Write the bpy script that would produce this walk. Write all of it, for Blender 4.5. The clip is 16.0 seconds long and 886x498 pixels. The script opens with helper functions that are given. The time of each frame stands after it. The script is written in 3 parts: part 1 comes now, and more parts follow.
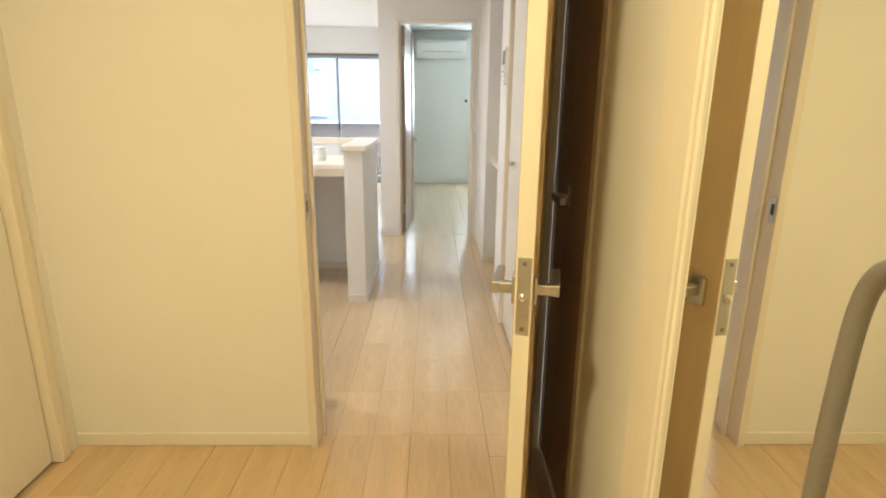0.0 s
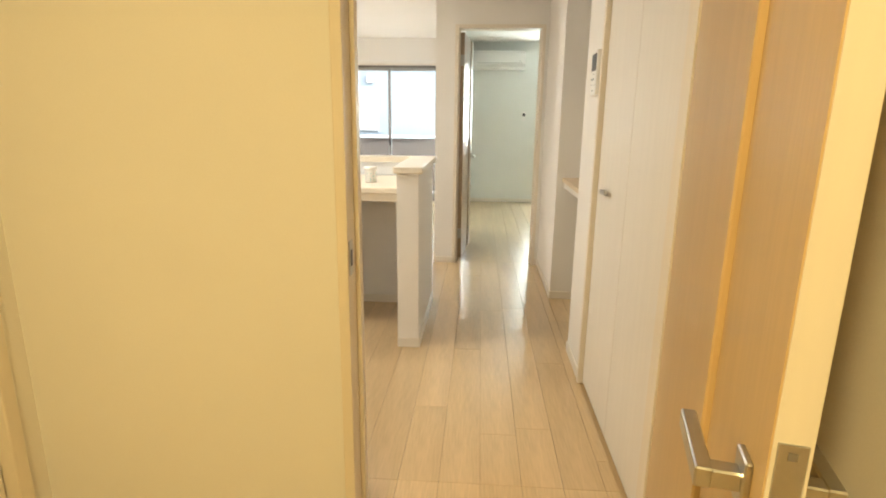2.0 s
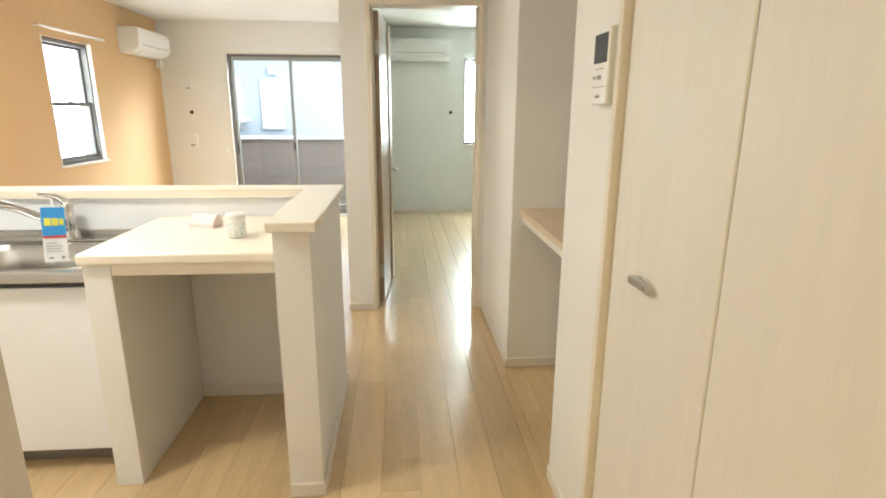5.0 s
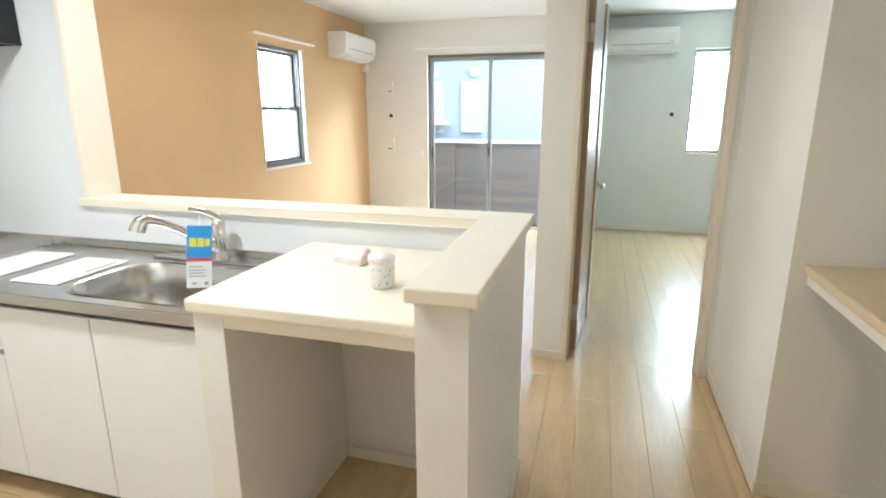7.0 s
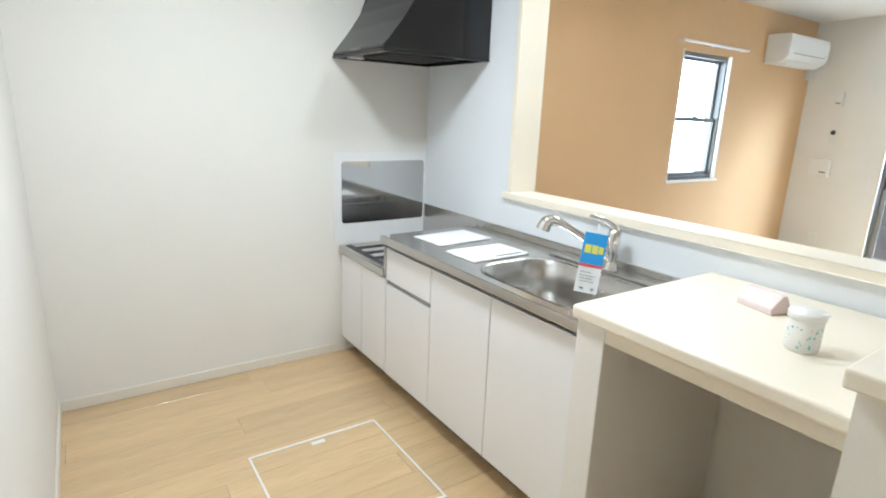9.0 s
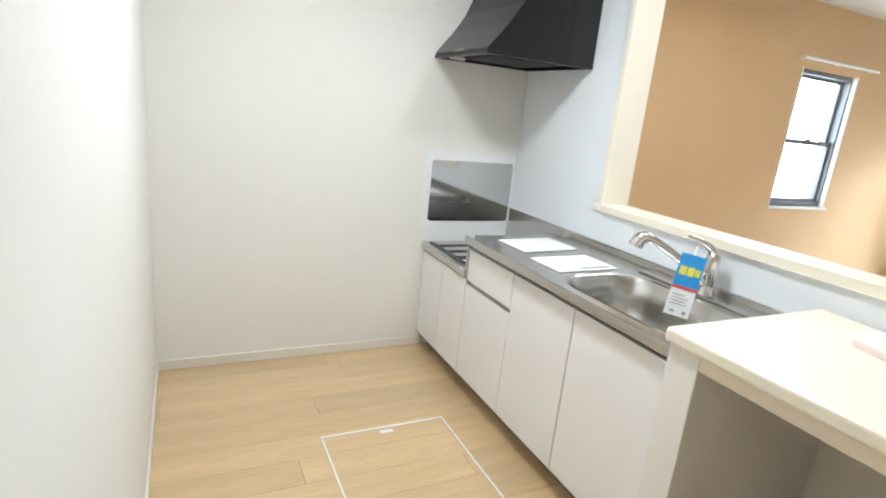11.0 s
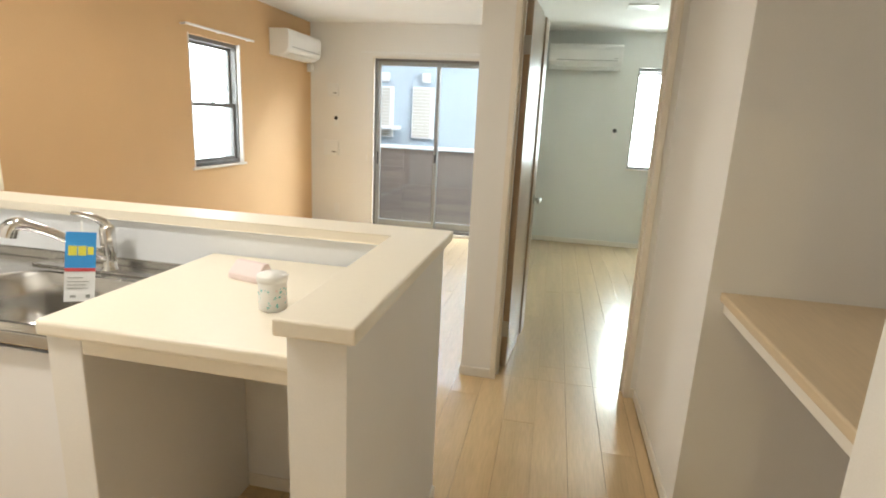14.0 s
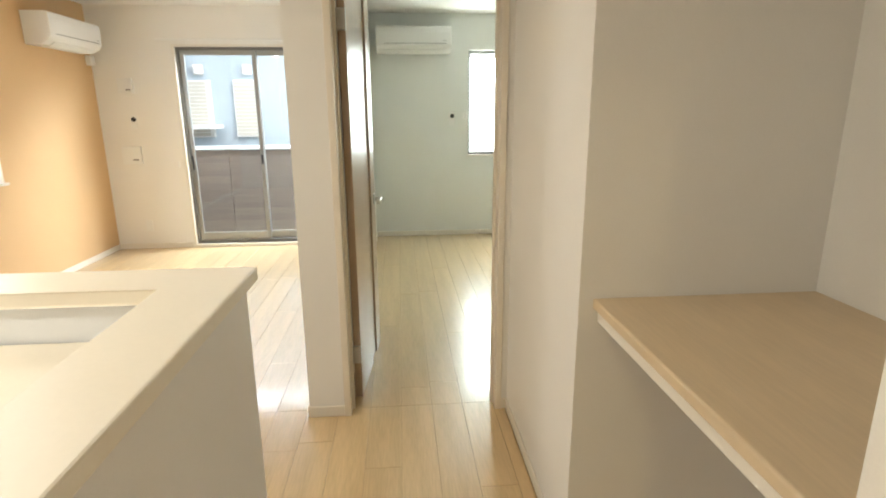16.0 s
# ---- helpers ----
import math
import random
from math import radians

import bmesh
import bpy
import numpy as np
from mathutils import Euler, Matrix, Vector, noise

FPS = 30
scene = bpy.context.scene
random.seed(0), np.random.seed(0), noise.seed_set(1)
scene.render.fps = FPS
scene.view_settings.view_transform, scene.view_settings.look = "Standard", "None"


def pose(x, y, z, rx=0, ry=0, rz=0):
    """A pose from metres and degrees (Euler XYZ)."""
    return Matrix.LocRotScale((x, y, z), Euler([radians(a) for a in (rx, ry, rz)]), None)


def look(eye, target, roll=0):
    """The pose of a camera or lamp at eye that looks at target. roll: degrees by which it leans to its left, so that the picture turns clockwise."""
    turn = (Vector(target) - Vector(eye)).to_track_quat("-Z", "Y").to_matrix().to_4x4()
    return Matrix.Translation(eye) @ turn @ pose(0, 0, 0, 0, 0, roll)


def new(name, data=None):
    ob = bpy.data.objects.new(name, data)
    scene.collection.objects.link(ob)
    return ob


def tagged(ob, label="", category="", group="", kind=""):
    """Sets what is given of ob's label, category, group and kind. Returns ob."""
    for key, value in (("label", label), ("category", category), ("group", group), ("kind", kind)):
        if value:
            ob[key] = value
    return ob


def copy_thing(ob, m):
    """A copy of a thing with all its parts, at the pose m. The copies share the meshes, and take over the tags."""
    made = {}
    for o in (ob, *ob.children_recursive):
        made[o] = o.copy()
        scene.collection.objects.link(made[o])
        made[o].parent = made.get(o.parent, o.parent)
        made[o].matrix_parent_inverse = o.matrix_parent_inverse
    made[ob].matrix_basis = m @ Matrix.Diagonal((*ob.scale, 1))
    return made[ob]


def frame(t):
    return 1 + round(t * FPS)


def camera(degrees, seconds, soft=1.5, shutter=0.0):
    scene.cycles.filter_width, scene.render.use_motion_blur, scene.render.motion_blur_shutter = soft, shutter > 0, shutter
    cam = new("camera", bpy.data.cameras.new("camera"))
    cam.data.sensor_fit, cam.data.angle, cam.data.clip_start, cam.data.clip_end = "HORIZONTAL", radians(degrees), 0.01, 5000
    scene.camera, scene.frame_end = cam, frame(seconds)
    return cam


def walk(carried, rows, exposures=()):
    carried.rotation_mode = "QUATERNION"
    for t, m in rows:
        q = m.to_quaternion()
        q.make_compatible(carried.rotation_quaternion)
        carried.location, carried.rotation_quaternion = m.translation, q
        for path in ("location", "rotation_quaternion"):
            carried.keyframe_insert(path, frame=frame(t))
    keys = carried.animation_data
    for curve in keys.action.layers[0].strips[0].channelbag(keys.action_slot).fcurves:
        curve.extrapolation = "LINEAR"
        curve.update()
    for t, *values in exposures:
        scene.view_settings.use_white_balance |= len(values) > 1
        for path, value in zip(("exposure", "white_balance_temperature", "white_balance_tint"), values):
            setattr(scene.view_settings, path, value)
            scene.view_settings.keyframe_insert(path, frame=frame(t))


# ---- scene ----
cam = camera(78.9, 16.0, soft=1.9)
PATH = [
    (0, (0.557, 0.514, 1.287), (0.596, 2.446, 0.773), 0.6),
    (0.5, (0.51, 0.59, 1.293), (0.49, 2.525, 0.789), 0.1),
    (1, (0.53, 0.758, 1.291), (0.337, 2.698, 0.845), 0.5),
    (1.5, (0.486, 0.93, 1.289), (0.287, 2.866, 0.827), 1.6),
    (2, (0.442, 1.053, 1.291), (0.313, 2.993, 0.822), 0.7),
    (2.5, (0.448, 1.265, 1.307), (0.375, 3.208, 0.841), -0.1),
    (3, (0.432, 1.43, 1.399), (0.385, 3.369, 0.912), -0.3),
    (3.5, (0.388, 1.57, 1.404), (0.501, 3.504, 0.908), 0.4),
    (4, (0.388, 1.764, 1.387), (0.559, 3.693, 0.886), 0.2),
    (6.5, (0.468, 2.805, 1.388), (0.314, 4.74, 0.903), 1.2),
    (7, (0.351, 2.935, 1.387), (-0.189, 4.798, 0.898), -0.1),
    (7.5, (0.319, 2.974, 1.401), (-0.703, 4.618, 0.894), 0.5),
    (8, (0.329, 3.011, 1.4), (-0.887, 4.518, 0.897), 2.3),
    (8.5, (0.298, 2.978, 1.41), (-1.088, 4.328, 0.904), 2.4),
    (9, (0.262, 2.956, 1.404), (-1.34, 4.05, 0.915), 2.2),
    (11.5, (0.236, 2.901, 1.403), (-1.498, 3.763, 0.902), 5.9),
    (12, (0.259, 2.935, 1.409), (-1.311, 4.068, 0.906), 5.5),
    (12.5, (0.285, 2.975, 1.401), (-1.086, 4.344, 0.908), 5.0),
    (13, (0.332, 3.019, 1.406), (-0.76, 4.622, 0.919), 4.4),
    (13.5, (0.387, 3.052, 1.409), (-0.378, 4.836, 0.928), 3.6),
    (14, (0.453, 3.086, 1.405), (0.077, 4.994, 0.937), 2.8),
    (14.5, (0.5, 3.144, 1.4), (0.342, 5.085, 0.945), 1.2),
    (15, (0.528, 3.217, 1.401), (0.402, 5.157, 0.929), -0.2),
    (15.5, (0.517, 3.39, 1.399), (0.553, 5.338, 0.95), 0.0),
    (16, (0.496, 3.537, 1.404), (0.648, 5.47, 0.914), -0.4),
]
walk(cam, [(t, look(eye, target, roll)) for t, eye, target, roll in PATH], [(0, 1.08, 5400, 10), (0.8, 1.03, 6450, 10.5), (3, 0.95, 6150, 7), (6.5, 0.94, 5650, 6), (8, 0.85, 5100, 4), (12.5, 0.75, 5500, 7), (14.5, 0.57, 6250, 8), (15, 0.61, 6300, 7), (16, 0.76, 6350, 7)])

# ---- light: grey daylight outside, warm hall lamp, white kitchen and living lamps ----
world = bpy.data.worlds.new("sky")
scene.world = world
world.use_nodes = True
wn = world.node_tree
sky = wn.nodes.new("ShaderNodeTexSky")
sky.sky_type, sky.sun_disc = 'NISHITA', False
sky.sun_elevation, sky.sun_rotation = radians(48), radians(150)
sky.dust_density, sky.air_density = 3.0, 1.0
wn.nodes["Background"].inputs[1].default_value = 0.115
wn.links.new(sky.outputs[0], wn.nodes["Background"].inputs[0])


def lamp(name, kind, m, energy, colour, size=0.2):
    d = bpy.data.lights.new(name, kind)
    d.energy, d.color = energy, colour
    if kind == 'AREA':
        d.shape, d.size = 'DISK', size
    if kind == 'SUN':
        d.angle = radians(size)
    ob = new(name, d)
    ob.matrix_world = m
    return ob


def sky_lamp(name, m, energy, colour, w, h):
    """The sky's light at a window."""
    ob = lamp(name, 'AREA', m, energy, colour)
    ob.data.shape, ob.data.size, ob.data.size_y = 'RECTANGLE', w, h
    return ob


lamp("sun", 'SUN', look((-6, 2, 12), (-3, 8, 0)), 0.75, (1.0, 0.96, 0.9), 12)
lamp("hall_light", 'AREA', pose(0.05, 0.6, 2.415), 18, (1.0, 0.755, 0.32), 0.16)
lamp("kitchen_light", 'AREA', pose(-1.2, 3.5, 2.355), 13.5, (1.0, 0.92, 0.79), 0.34)
lamp("counter_light", 'AREA', pose(-0.95, 4.45, 2.415), 6.5, (1.0, 0.92, 0.79), 0.14)
lamp("living_light", 'AREA', pose(-1.4, 5.7, 2.355), 5.5, (1.0, 0.91, 0.77), 0.4)
sky_lamp("terrace_sky", look((0.9, 11.0, 2.95), (-2.1, 8.8, 0.9)), 180, (0.9, 0.95, 1.0), 1.9, 1.0)
sky_lamp("terrace_high_sky", look((-0.97, 10.15, 2.6), (-0.97, 8.2, 0.0)), 90, (0.78, 0.9, 1.0), 1.5, 0.7)
sky_lamp("side_window_sky", look((-2.71, 7.555, 1.445), (0, 7.555, 1.3)), 12, (0.93, 0.98, 1.0), 0.7, 1.04)
sky_lamp("bedroom_window_sky", look((1.475, 9.94, 1.505), (1.475, 5, 0.6)), 20, (0.9, 1.0, 0.95), 0.36, 1.1)


# ---- materials ----
def mat(name, colour, rough=0.6, metal=0.0, bump=0.0, scale=200.0, vary=0.06, big=3.0, stretch=(1, 1, 1), coat=0.0, rand=0.0):
    m = bpy.data.materials.new(name)
    m.use_nodes = True
    t = m.node_tree
    b = t.nodes["Principled BSDF"]
    tc = t.nodes.new("ShaderNodeTexCoord")
    mp = t.nodes.new("ShaderNodeMapping")
    mp.inputs["Scale"].default_value = stretch
    t.links.new(tc.outputs["Object"], mp.inputs[0])
    fine = t.nodes.new("ShaderNodeTexNoise")
    fine.inputs["Scale"].default_value, fine.inputs["Detail"].default_value = scale, 4
    wide = t.nodes.new("ShaderNodeTexNoise")
    wide.inputs["Scale"].default_value, wide.inputs["Detail"].default_value = big, 3
    for n in (fine, wide):
        t.links.new(mp.outputs[0], n.inputs["Vector"])
    add = t.nodes.new("ShaderNodeMath")
    add.operation = 'ADD'
    t.links.new(fine.outputs[0], add.inputs[0])
    t.links.new(wide.outputs[0], add.inputs[1])
    mr = t.nodes.new("ShaderNodeMapRange")
    mr.inputs[1].default_value, mr.inputs[2].default_value = 0.6, 1.4
    mr.inputs[3].default_value, mr.inputs[4].default_value = 1 - vary, 1 + vary
    t.links.new(add.outputs[0], mr.inputs[0])
    last = mr.outputs[0]
    if rand:
        oi = t.nodes.new("ShaderNodeObjectInfo")
        rr = t.nodes.new("ShaderNodeMapRange")
        rr.inputs[3].default_value, rr.inputs[4].default_value = 1 - rand, 1 + rand
        t.links.new(oi.outputs["Random"], rr.inputs[0])
        mu = t.nodes.new("ShaderNodeMath")
        mu.operation = 'MULTIPLY'
        t.links.new(last, mu.inputs[0])
        t.links.new(rr.outputs[0], mu.inputs[1])
        last = mu.outputs[0]
    vm = t.nodes.new("ShaderNodeVectorMath")
    vm.operation = 'SCALE'
    vm.inputs[0].default_value = colour
    t.links.new(last, vm.inputs["Scale"])
    t.links.new(vm.outputs[0], b.inputs["Base Color"])
    b.inputs["Roughness"].default_value, b.inputs["Metallic"].default_value = rough, metal
    b.inputs["Coat Weight"].default_value, b.inputs["Coat Roughness"].default_value = coat, 0.12
    if bump:
        bp = t.nodes.new("ShaderNodeBump")
        bp.inputs["Strength"].default_value, bp.inputs["Distance"].default_value = bump, 0.002
        t.links.new(fine.outputs[0], bp.inputs["Height"])
        t.links.new(bp.outputs[0], b.inputs["Normal"])
    return m


PAPER = mat("white_wallpaper", (0.82, 0.795, 0.75), 0.85, bump=0.2, scale=260, vary=0.025, big=2.0)
ORANGE = mat("orange_wallpaper", (0.64, 0.425, 0.22), 0.85, bump=0.2, scale=260, vary=0.04, big=2.0)
GREEN = mat("pale_green_wallpaper", (0.775, 0.785, 0.745), 0.85, bump=0.2, scale=260, vary=0.03, big=2.0)
CEIL = mat("ceiling_paper", (0.82, 0.8, 0.76), 0.9, bump=0.3, scale=200, vary=0.02)
TRIM = mat("cream_trim", (0.78, 0.71, 0.6), 0.45, bump=0.05, scale=60, vary=0.04, stretch=(1, 1, 0.1))
BASE = mat("baseboard_white", (0.8, 0.75, 0.66), 0.45, vary=0.03)
FLOORING = mat("maple_floorboard", (0.63, 0.455, 0.245), 0.3, bump=0.05, scale=26, vary=0.15, big=3, stretch=(6, 0.4, 1), coat=1.0, rand=0.07)
GAP = mat("floor_joint", (0.5, 0.36, 0.19), 0.6)
DOORWOOD = mat("pale_maple_door", (0.63, 0.455, 0.235), 0.4, bump=0.05, scale=40, vary=0.06, big=6, stretch=(5, 5, 0.25))
DOORWHITE = mat("white_wood_door", (0.78, 0.74, 0.67), 0.4, bump=0.05, scale=40, vary=0.04, big=6, stretch=(5, 5, 0.25))
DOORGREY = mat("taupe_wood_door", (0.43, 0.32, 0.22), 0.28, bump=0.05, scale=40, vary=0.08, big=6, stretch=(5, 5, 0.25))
DARKWOOD = mat("dark_wood_door", (0.46, 0.33, 0.23), 0.35, bump=0.05, scale=40, vary=0.2, big=6, stretch=(5, 5, 0.25))
CABINET = mat("white_laminate", (0.84, 0.83, 0.83), 0.3, vary=0.015)
TABLETOP = mat("cream_laminate", (0.84, 0.77, 0.64), 0.38, vary=0.02, scale=90)
BEECH = mat("beech_shelf", (0.66, 0.52, 0.34), 0.38, bump=0.03, scale=30, vary=0.08, stretch=(4, 0.3, 1))
STEEL = mat("brushed_steel", (0.58, 0.57, 0.55), 0.24, 1.0, bump=0.08, scale=120, vary=0.05, stretch=(0.05, 1, 1))
SHEEN = mat("polished_steel_sheet", (0.6, 0.6, 0.6), 0.06, 1.0, vary=0.02)
CHROME = mat("chrome", (0.72, 0.71, 0.69), 0.1, 1.0, vary=0.02)
NICKEL = mat("satin_nickel", (0.55, 0.54, 0.51), 0.3, 1.0, vary=0.04)
MIRROR = mat("mirror_glass", (0.88, 0.89, 0.87), 0.0, 1.0, vary=0.0)
BLACK = mat("black_enamel", (0.01, 0.01, 0.011), 0.16, vary=0.2)
GREY = mat("grey_metal", (0.22, 0.2, 0.18), 0.35, 0.3, vary=0.06)
BRONZE = mat("bronze_aluminium", (0.2, 0.19, 0.175), 0.4, 0.4, vary=0.06)
ALU = mat("silver_aluminium", (0.34, 0.345, 0.33), 0.35, 0.5, vary=0.05)
PLASTIC = mat("white_plastic", (0.82, 0.81, 0.78), 0.35, vary=0.015)
DARK = mat("dark_plastic", (0.03, 0.03, 0.035), 0.3, vary=0.1)
SPLASH = mat("gloss_kitchen_panel", (0.8, 0.82, 0.85), 0.15, vary=0.01)
PAPERW = mat("printed_paper", (0.83, 0.83, 0.82), 0.7, vary=0.03)
BLUE = mat("blue_print", (0.05, 0.3, 0.68), 0.5, vary=0.1)
YELLOW = mat("yellow_print", (0.72, 0.68, 0.08), 0.5, vary=0.1)
RED = mat("red_print", (0.6, 0.08, 0.08), 0.5, vary=0.1)
PINK = mat("pink_cloth", (0.82, 0.69, 0.67), 0.8, bump=0.3, scale=300, vary=0.06)
TEAL = mat("teal_print", (0.25, 0.6, 0.58), 0.5, vary=0.1)
SIDING = mat("grey_blue_siding", (0.46, 0.54, 0.6), 0.7, bump=0.2, scale=60, vary=0.06)
PALE = mat("pale_render", (0.8, 0.8, 0.78), 0.8, bump=0.2, scale=50, vary=0.04)
FENCE = mat("brown_fence_board", (0.15, 0.12, 0.1), 0.7, bump=0.2, scale=40, vary=0.3, stretch=(0.6, 1, 5), rand=0.16)
CREAM = mat("cream_shutter", (0.6, 0.57, 0.5), 0.6, vary=0.05)
CONCRETE = mat("concrete", (0.4, 0.39, 0.37), 0.85, bump=0.3, scale=60, vary=0.12)


def glass_mat(name, tint, frost=0.0):
    m = bpy.data.materials.new(name)
    m.use_nodes = True
    b = m.node_tree.nodes["Principled BSDF"]
    b.inputs["Base Color"].default_value = (*tint, 1)
    b.inputs["Roughness"].default_value = frost
    b.inputs["Transmission Weight"].default_value = 1.0
    b.inputs["IOR"].default_value = 1.45
    return m


GLASS = glass_mat("window_glass", (0.97, 0.985, 0.98))


def glow(name, colour, strength):
    m = bpy.data.materials.new(name)
    m.use_nodes = True
    b = m.node_tree.nodes["Principled BSDF"]
    b.inputs["Base Color"].default_value = (0.8, 0.8, 0.8, 1)
    b.inputs["Emission Color"].default_value = (*colour, 1)
    b.inputs["Emission Strength"].default_value = strength
    return m


GLOW = glow("lit_diffuser", (1.0, 0.93, 0.84), 6.0)
WARMGLOW = glow("lit_warm_diffuser", (1.0, 0.7, 0.32), 6.0)


# ---- mesh helpers ----
def ob_from(bm, name, material, parent=None, smooth=False):
    bmesh.ops.recalc_face_normals(bm, faces=bm.faces)
    me = bpy.data.meshes.new(name)
    bm.to_mesh(me)
    bm.free()
    for m in (material if isinstance(material, (list, tuple)) else [material]):
        me.materials.append(m)
    if smooth:
        for p in me.polygons:
            p.use_smooth = True
    ob = new(name, me)
    ob.parent = parent
    return ob


def add_box(bm, a, b, bevel=0.0, seg=1):
    lo = [min(p, q) for p, q in zip(a, b)]
    hi = [max(p, q) for p, q in zip(a, b)]
    made = bmesh.ops.create_cube(bm, size=1.0, matrix=Matrix.LocRotScale(
        [(p + q) / 2 for p, q in zip(lo, hi)], None, [q - p for p, q in zip(lo, hi)]))
    if bevel:
        edges = list({e for v in made["verts"] for e in v.link_edges})
        bmesh.ops.bevel(bm, geom=edges, offset=bevel, segments=seg, affect='EDGES', profile=0.5)


def box(name, a, b, material, parent=None, bevel=0.002, seg=1):
    bm = bmesh.new()
    add_box(bm, a, b, bevel, seg)
    return ob_from(bm, name, material, parent)


def boxes(name, pairs, material, parent=None, bevel=0.0, seg=1):
    bm = bmesh.new()
    for a, b in pairs:
        add_box(bm, a, b, bevel, seg)
    return ob_from(bm, name, material, parent)


def prism(name, pts, axis, lo, hi, material, parent=None, bevel=0.0, seg=2):
    """An outline in the plane across axis, drawn out from lo to hi."""
    bm = bmesh.new()

    def at(p, v):
        q = list(p)
        q.insert(axis, v)
        return q
    a = [bm.verts.new(at(p, lo)) for p in pts]
    b = [bm.verts.new(at(p, hi)) for p in pts]
    bm.faces.new(a)
    bm.faces.new(b)
    for i in range(len(pts)):
        j = (i + 1) % len(pts)
        bm.faces.new((a[i], a[j], b[j], b[i]))
    if bevel:
        bmesh.ops.bevel(bm, geom=bm.edges[:], offset=bevel, segments=seg, affect='EDGES', profile=0.5)
    return ob_from(bm, name, material, parent)


def lathe(name, profile, at, material, parent=None, n=24):
    bm = bmesh.new()
    rings = []
    for r, z in profile:
        rings.append([bm.verts.new((at[0] + r * math.cos(2 * math.pi * i / n), at[1] + r * math.sin(2 * math.pi * i / n), at[2] + z)) for i in range(n)])
    for p, q in zip(rings, rings[1:]):
        for i in range(n):
            j = (i + 1) % n
            bm.faces.new((p[i], p[j], q[j], q[i]))
    bm.faces.new(rings[0])
    bm.faces.new(rings[-1])
    return ob_from(bm, name, material, parent, smooth=True)


def tube(name, pts, radius, material, parent=None, radii=None):
    cu = bpy.data.curves.new(name, 'CURVE')
    cu.dimensions, cu.bevel_depth, cu.bevel_resolution, cu.use_fill_caps = '3D', radius, 4, True
    sp = cu.splines.new('NURBS' if len(pts) > 2 else 'POLY')
    sp.points.add(len(pts) - 1)
    for i, p in enumerate(pts):
        sp.points[i].co = (*p, 1)
        sp.points[i].radius = radii[i] if radii else 1.0
    if len(pts) > 2:
        sp.use_endpoint_u, sp.order_u = True, min(4, len(pts))
    cu.materials.append(material)
    tmp = bpy.data.objects.new("tmp", cu)
    me = bpy.data.meshes.new_from_object(tmp)
    bpy.data.objects.remove(tmp)
    me.name = name
    ob = new(name, me)
    ob.parent = parent
    return ob


def empty(name, x=0, y=0, z=0, label="", category="", group="", kind=""):
    e = new(name)
    e.matrix_world = Matrix.Translation((x, y, z))
    return tagged(e, label, category, group, kind)


def struct(ob, label, category):
    return tagged(ob, label, category, kind="structure")


# ---- plan ----
H = 2.45                       # ceiling
XL, XR = -2.54, 0.975          # kitchen and living outer wall; right wall
YP = 2.365                      # hall partition
YK = 2.765                      # kitchen wall
YH0, YH1 = 4.72, 4.83          # half wall
YB, YB2 = 9.45, 9.78           # back walls
YD = 5.88                      # bedroom front wall
XS0, XS1 = 0.04, 0.205          # divider between living room and bedroom

WL = "white textured wallpaper wall"


def wall(name, pairs, material=PAPER, label=WL):
    return struct(boxes(name, pairs, material), label, "wall")


struct(box("ceiling", (-2.8, -1.4, H), (2.5, 10.0, H + 0.12), CEIL, bevel=0), "plain white papered ceiling", "ceiling")
wall("wall_hall_back", [((-0.95, -1.35, 0), (1.1, -1.23, H))])
wall("wall_hall_left", [((-0.93, -1.23, 0), (-0.81, 1.42, H)), ((-0.93, 2.28, 0), (-0.81, YP, H)), ((-0.93, 1.42, 2.06), (-0.81, 2.28, H))])
wall("wall_hall_right", [((XR, -1.23, 0), (XR + 0.12, 1.9, H)), ((XR, 1.9, 2.06), (XR + 0.12, YP, H))])
wall("wall_partition", [((-0.93, YP, 0), (0.09, YP + 0.12, H)), ((0.09, YP, 2.063), (XR + 0.12, YP + 0.12, H))])
wall("wall_kitchen_south", [((-2.66, YP + 0.122, 0), (-0.01, YK, H))])
wall("wall_kitchen_left", [((XL - 0.14, YK, 0), (XL, YH0 + 0.05, H))])
wall("wall_living_left", [((XL - 0.14, YH0 + 0.05, 0), (XL, 7.185, H)), ((XL - 0.14, 7.93, 0), (XL, YB, H)),
                          ((XL - 0.14, 7.185, 0), (XL, 7.93, 0.905)), ((XL - 0.14, 7.185, 1.985), (XL, 7.93, H))], ORANGE,
     "soft orange textured wallpaper accent wall")
wall("wall_living_back", [((XL - 0.14, YB, 0), (-1.73, YB + 0.14, H)), ((-0.2, YB, 0), (XS0, YB + 0.14, H)),
                          ((-1.73, YB, 0), (-0.2, YB + 0.14, 0.035)), ((-1.73, YB, 2.065), (-0.2, YB + 0.14, H))])
wall("wall_divider", [((XS0, YD, 0), (XS1, YB2 + 0.14, H))])
wall("wall_bedroom_front", [((XS1, YD, 2.065), (0.955, YD + 0.12, H)), ((0.955, YD, 0), (2.3, YD + 0.12, H))])
wall("wall_bedroom_right", [((2.3, YD, 0), (2.42, YB2 + 0.14, H))])
wall("wall_bedroom_back", [((XS1, YB2, 0), (1.285, YB2 + 0.14, H)), ((1.665, YB2, 0), (2.3, YB2 + 0.14, H)),
                           ((1.285, YB2, 0), (1.665, YB2 + 0.14, 0.94)), ((1.285, YB2, 2.075), (1.665, YB2 + 0.14, H))], GREEN, "pale green textured wallpaper accent wall")
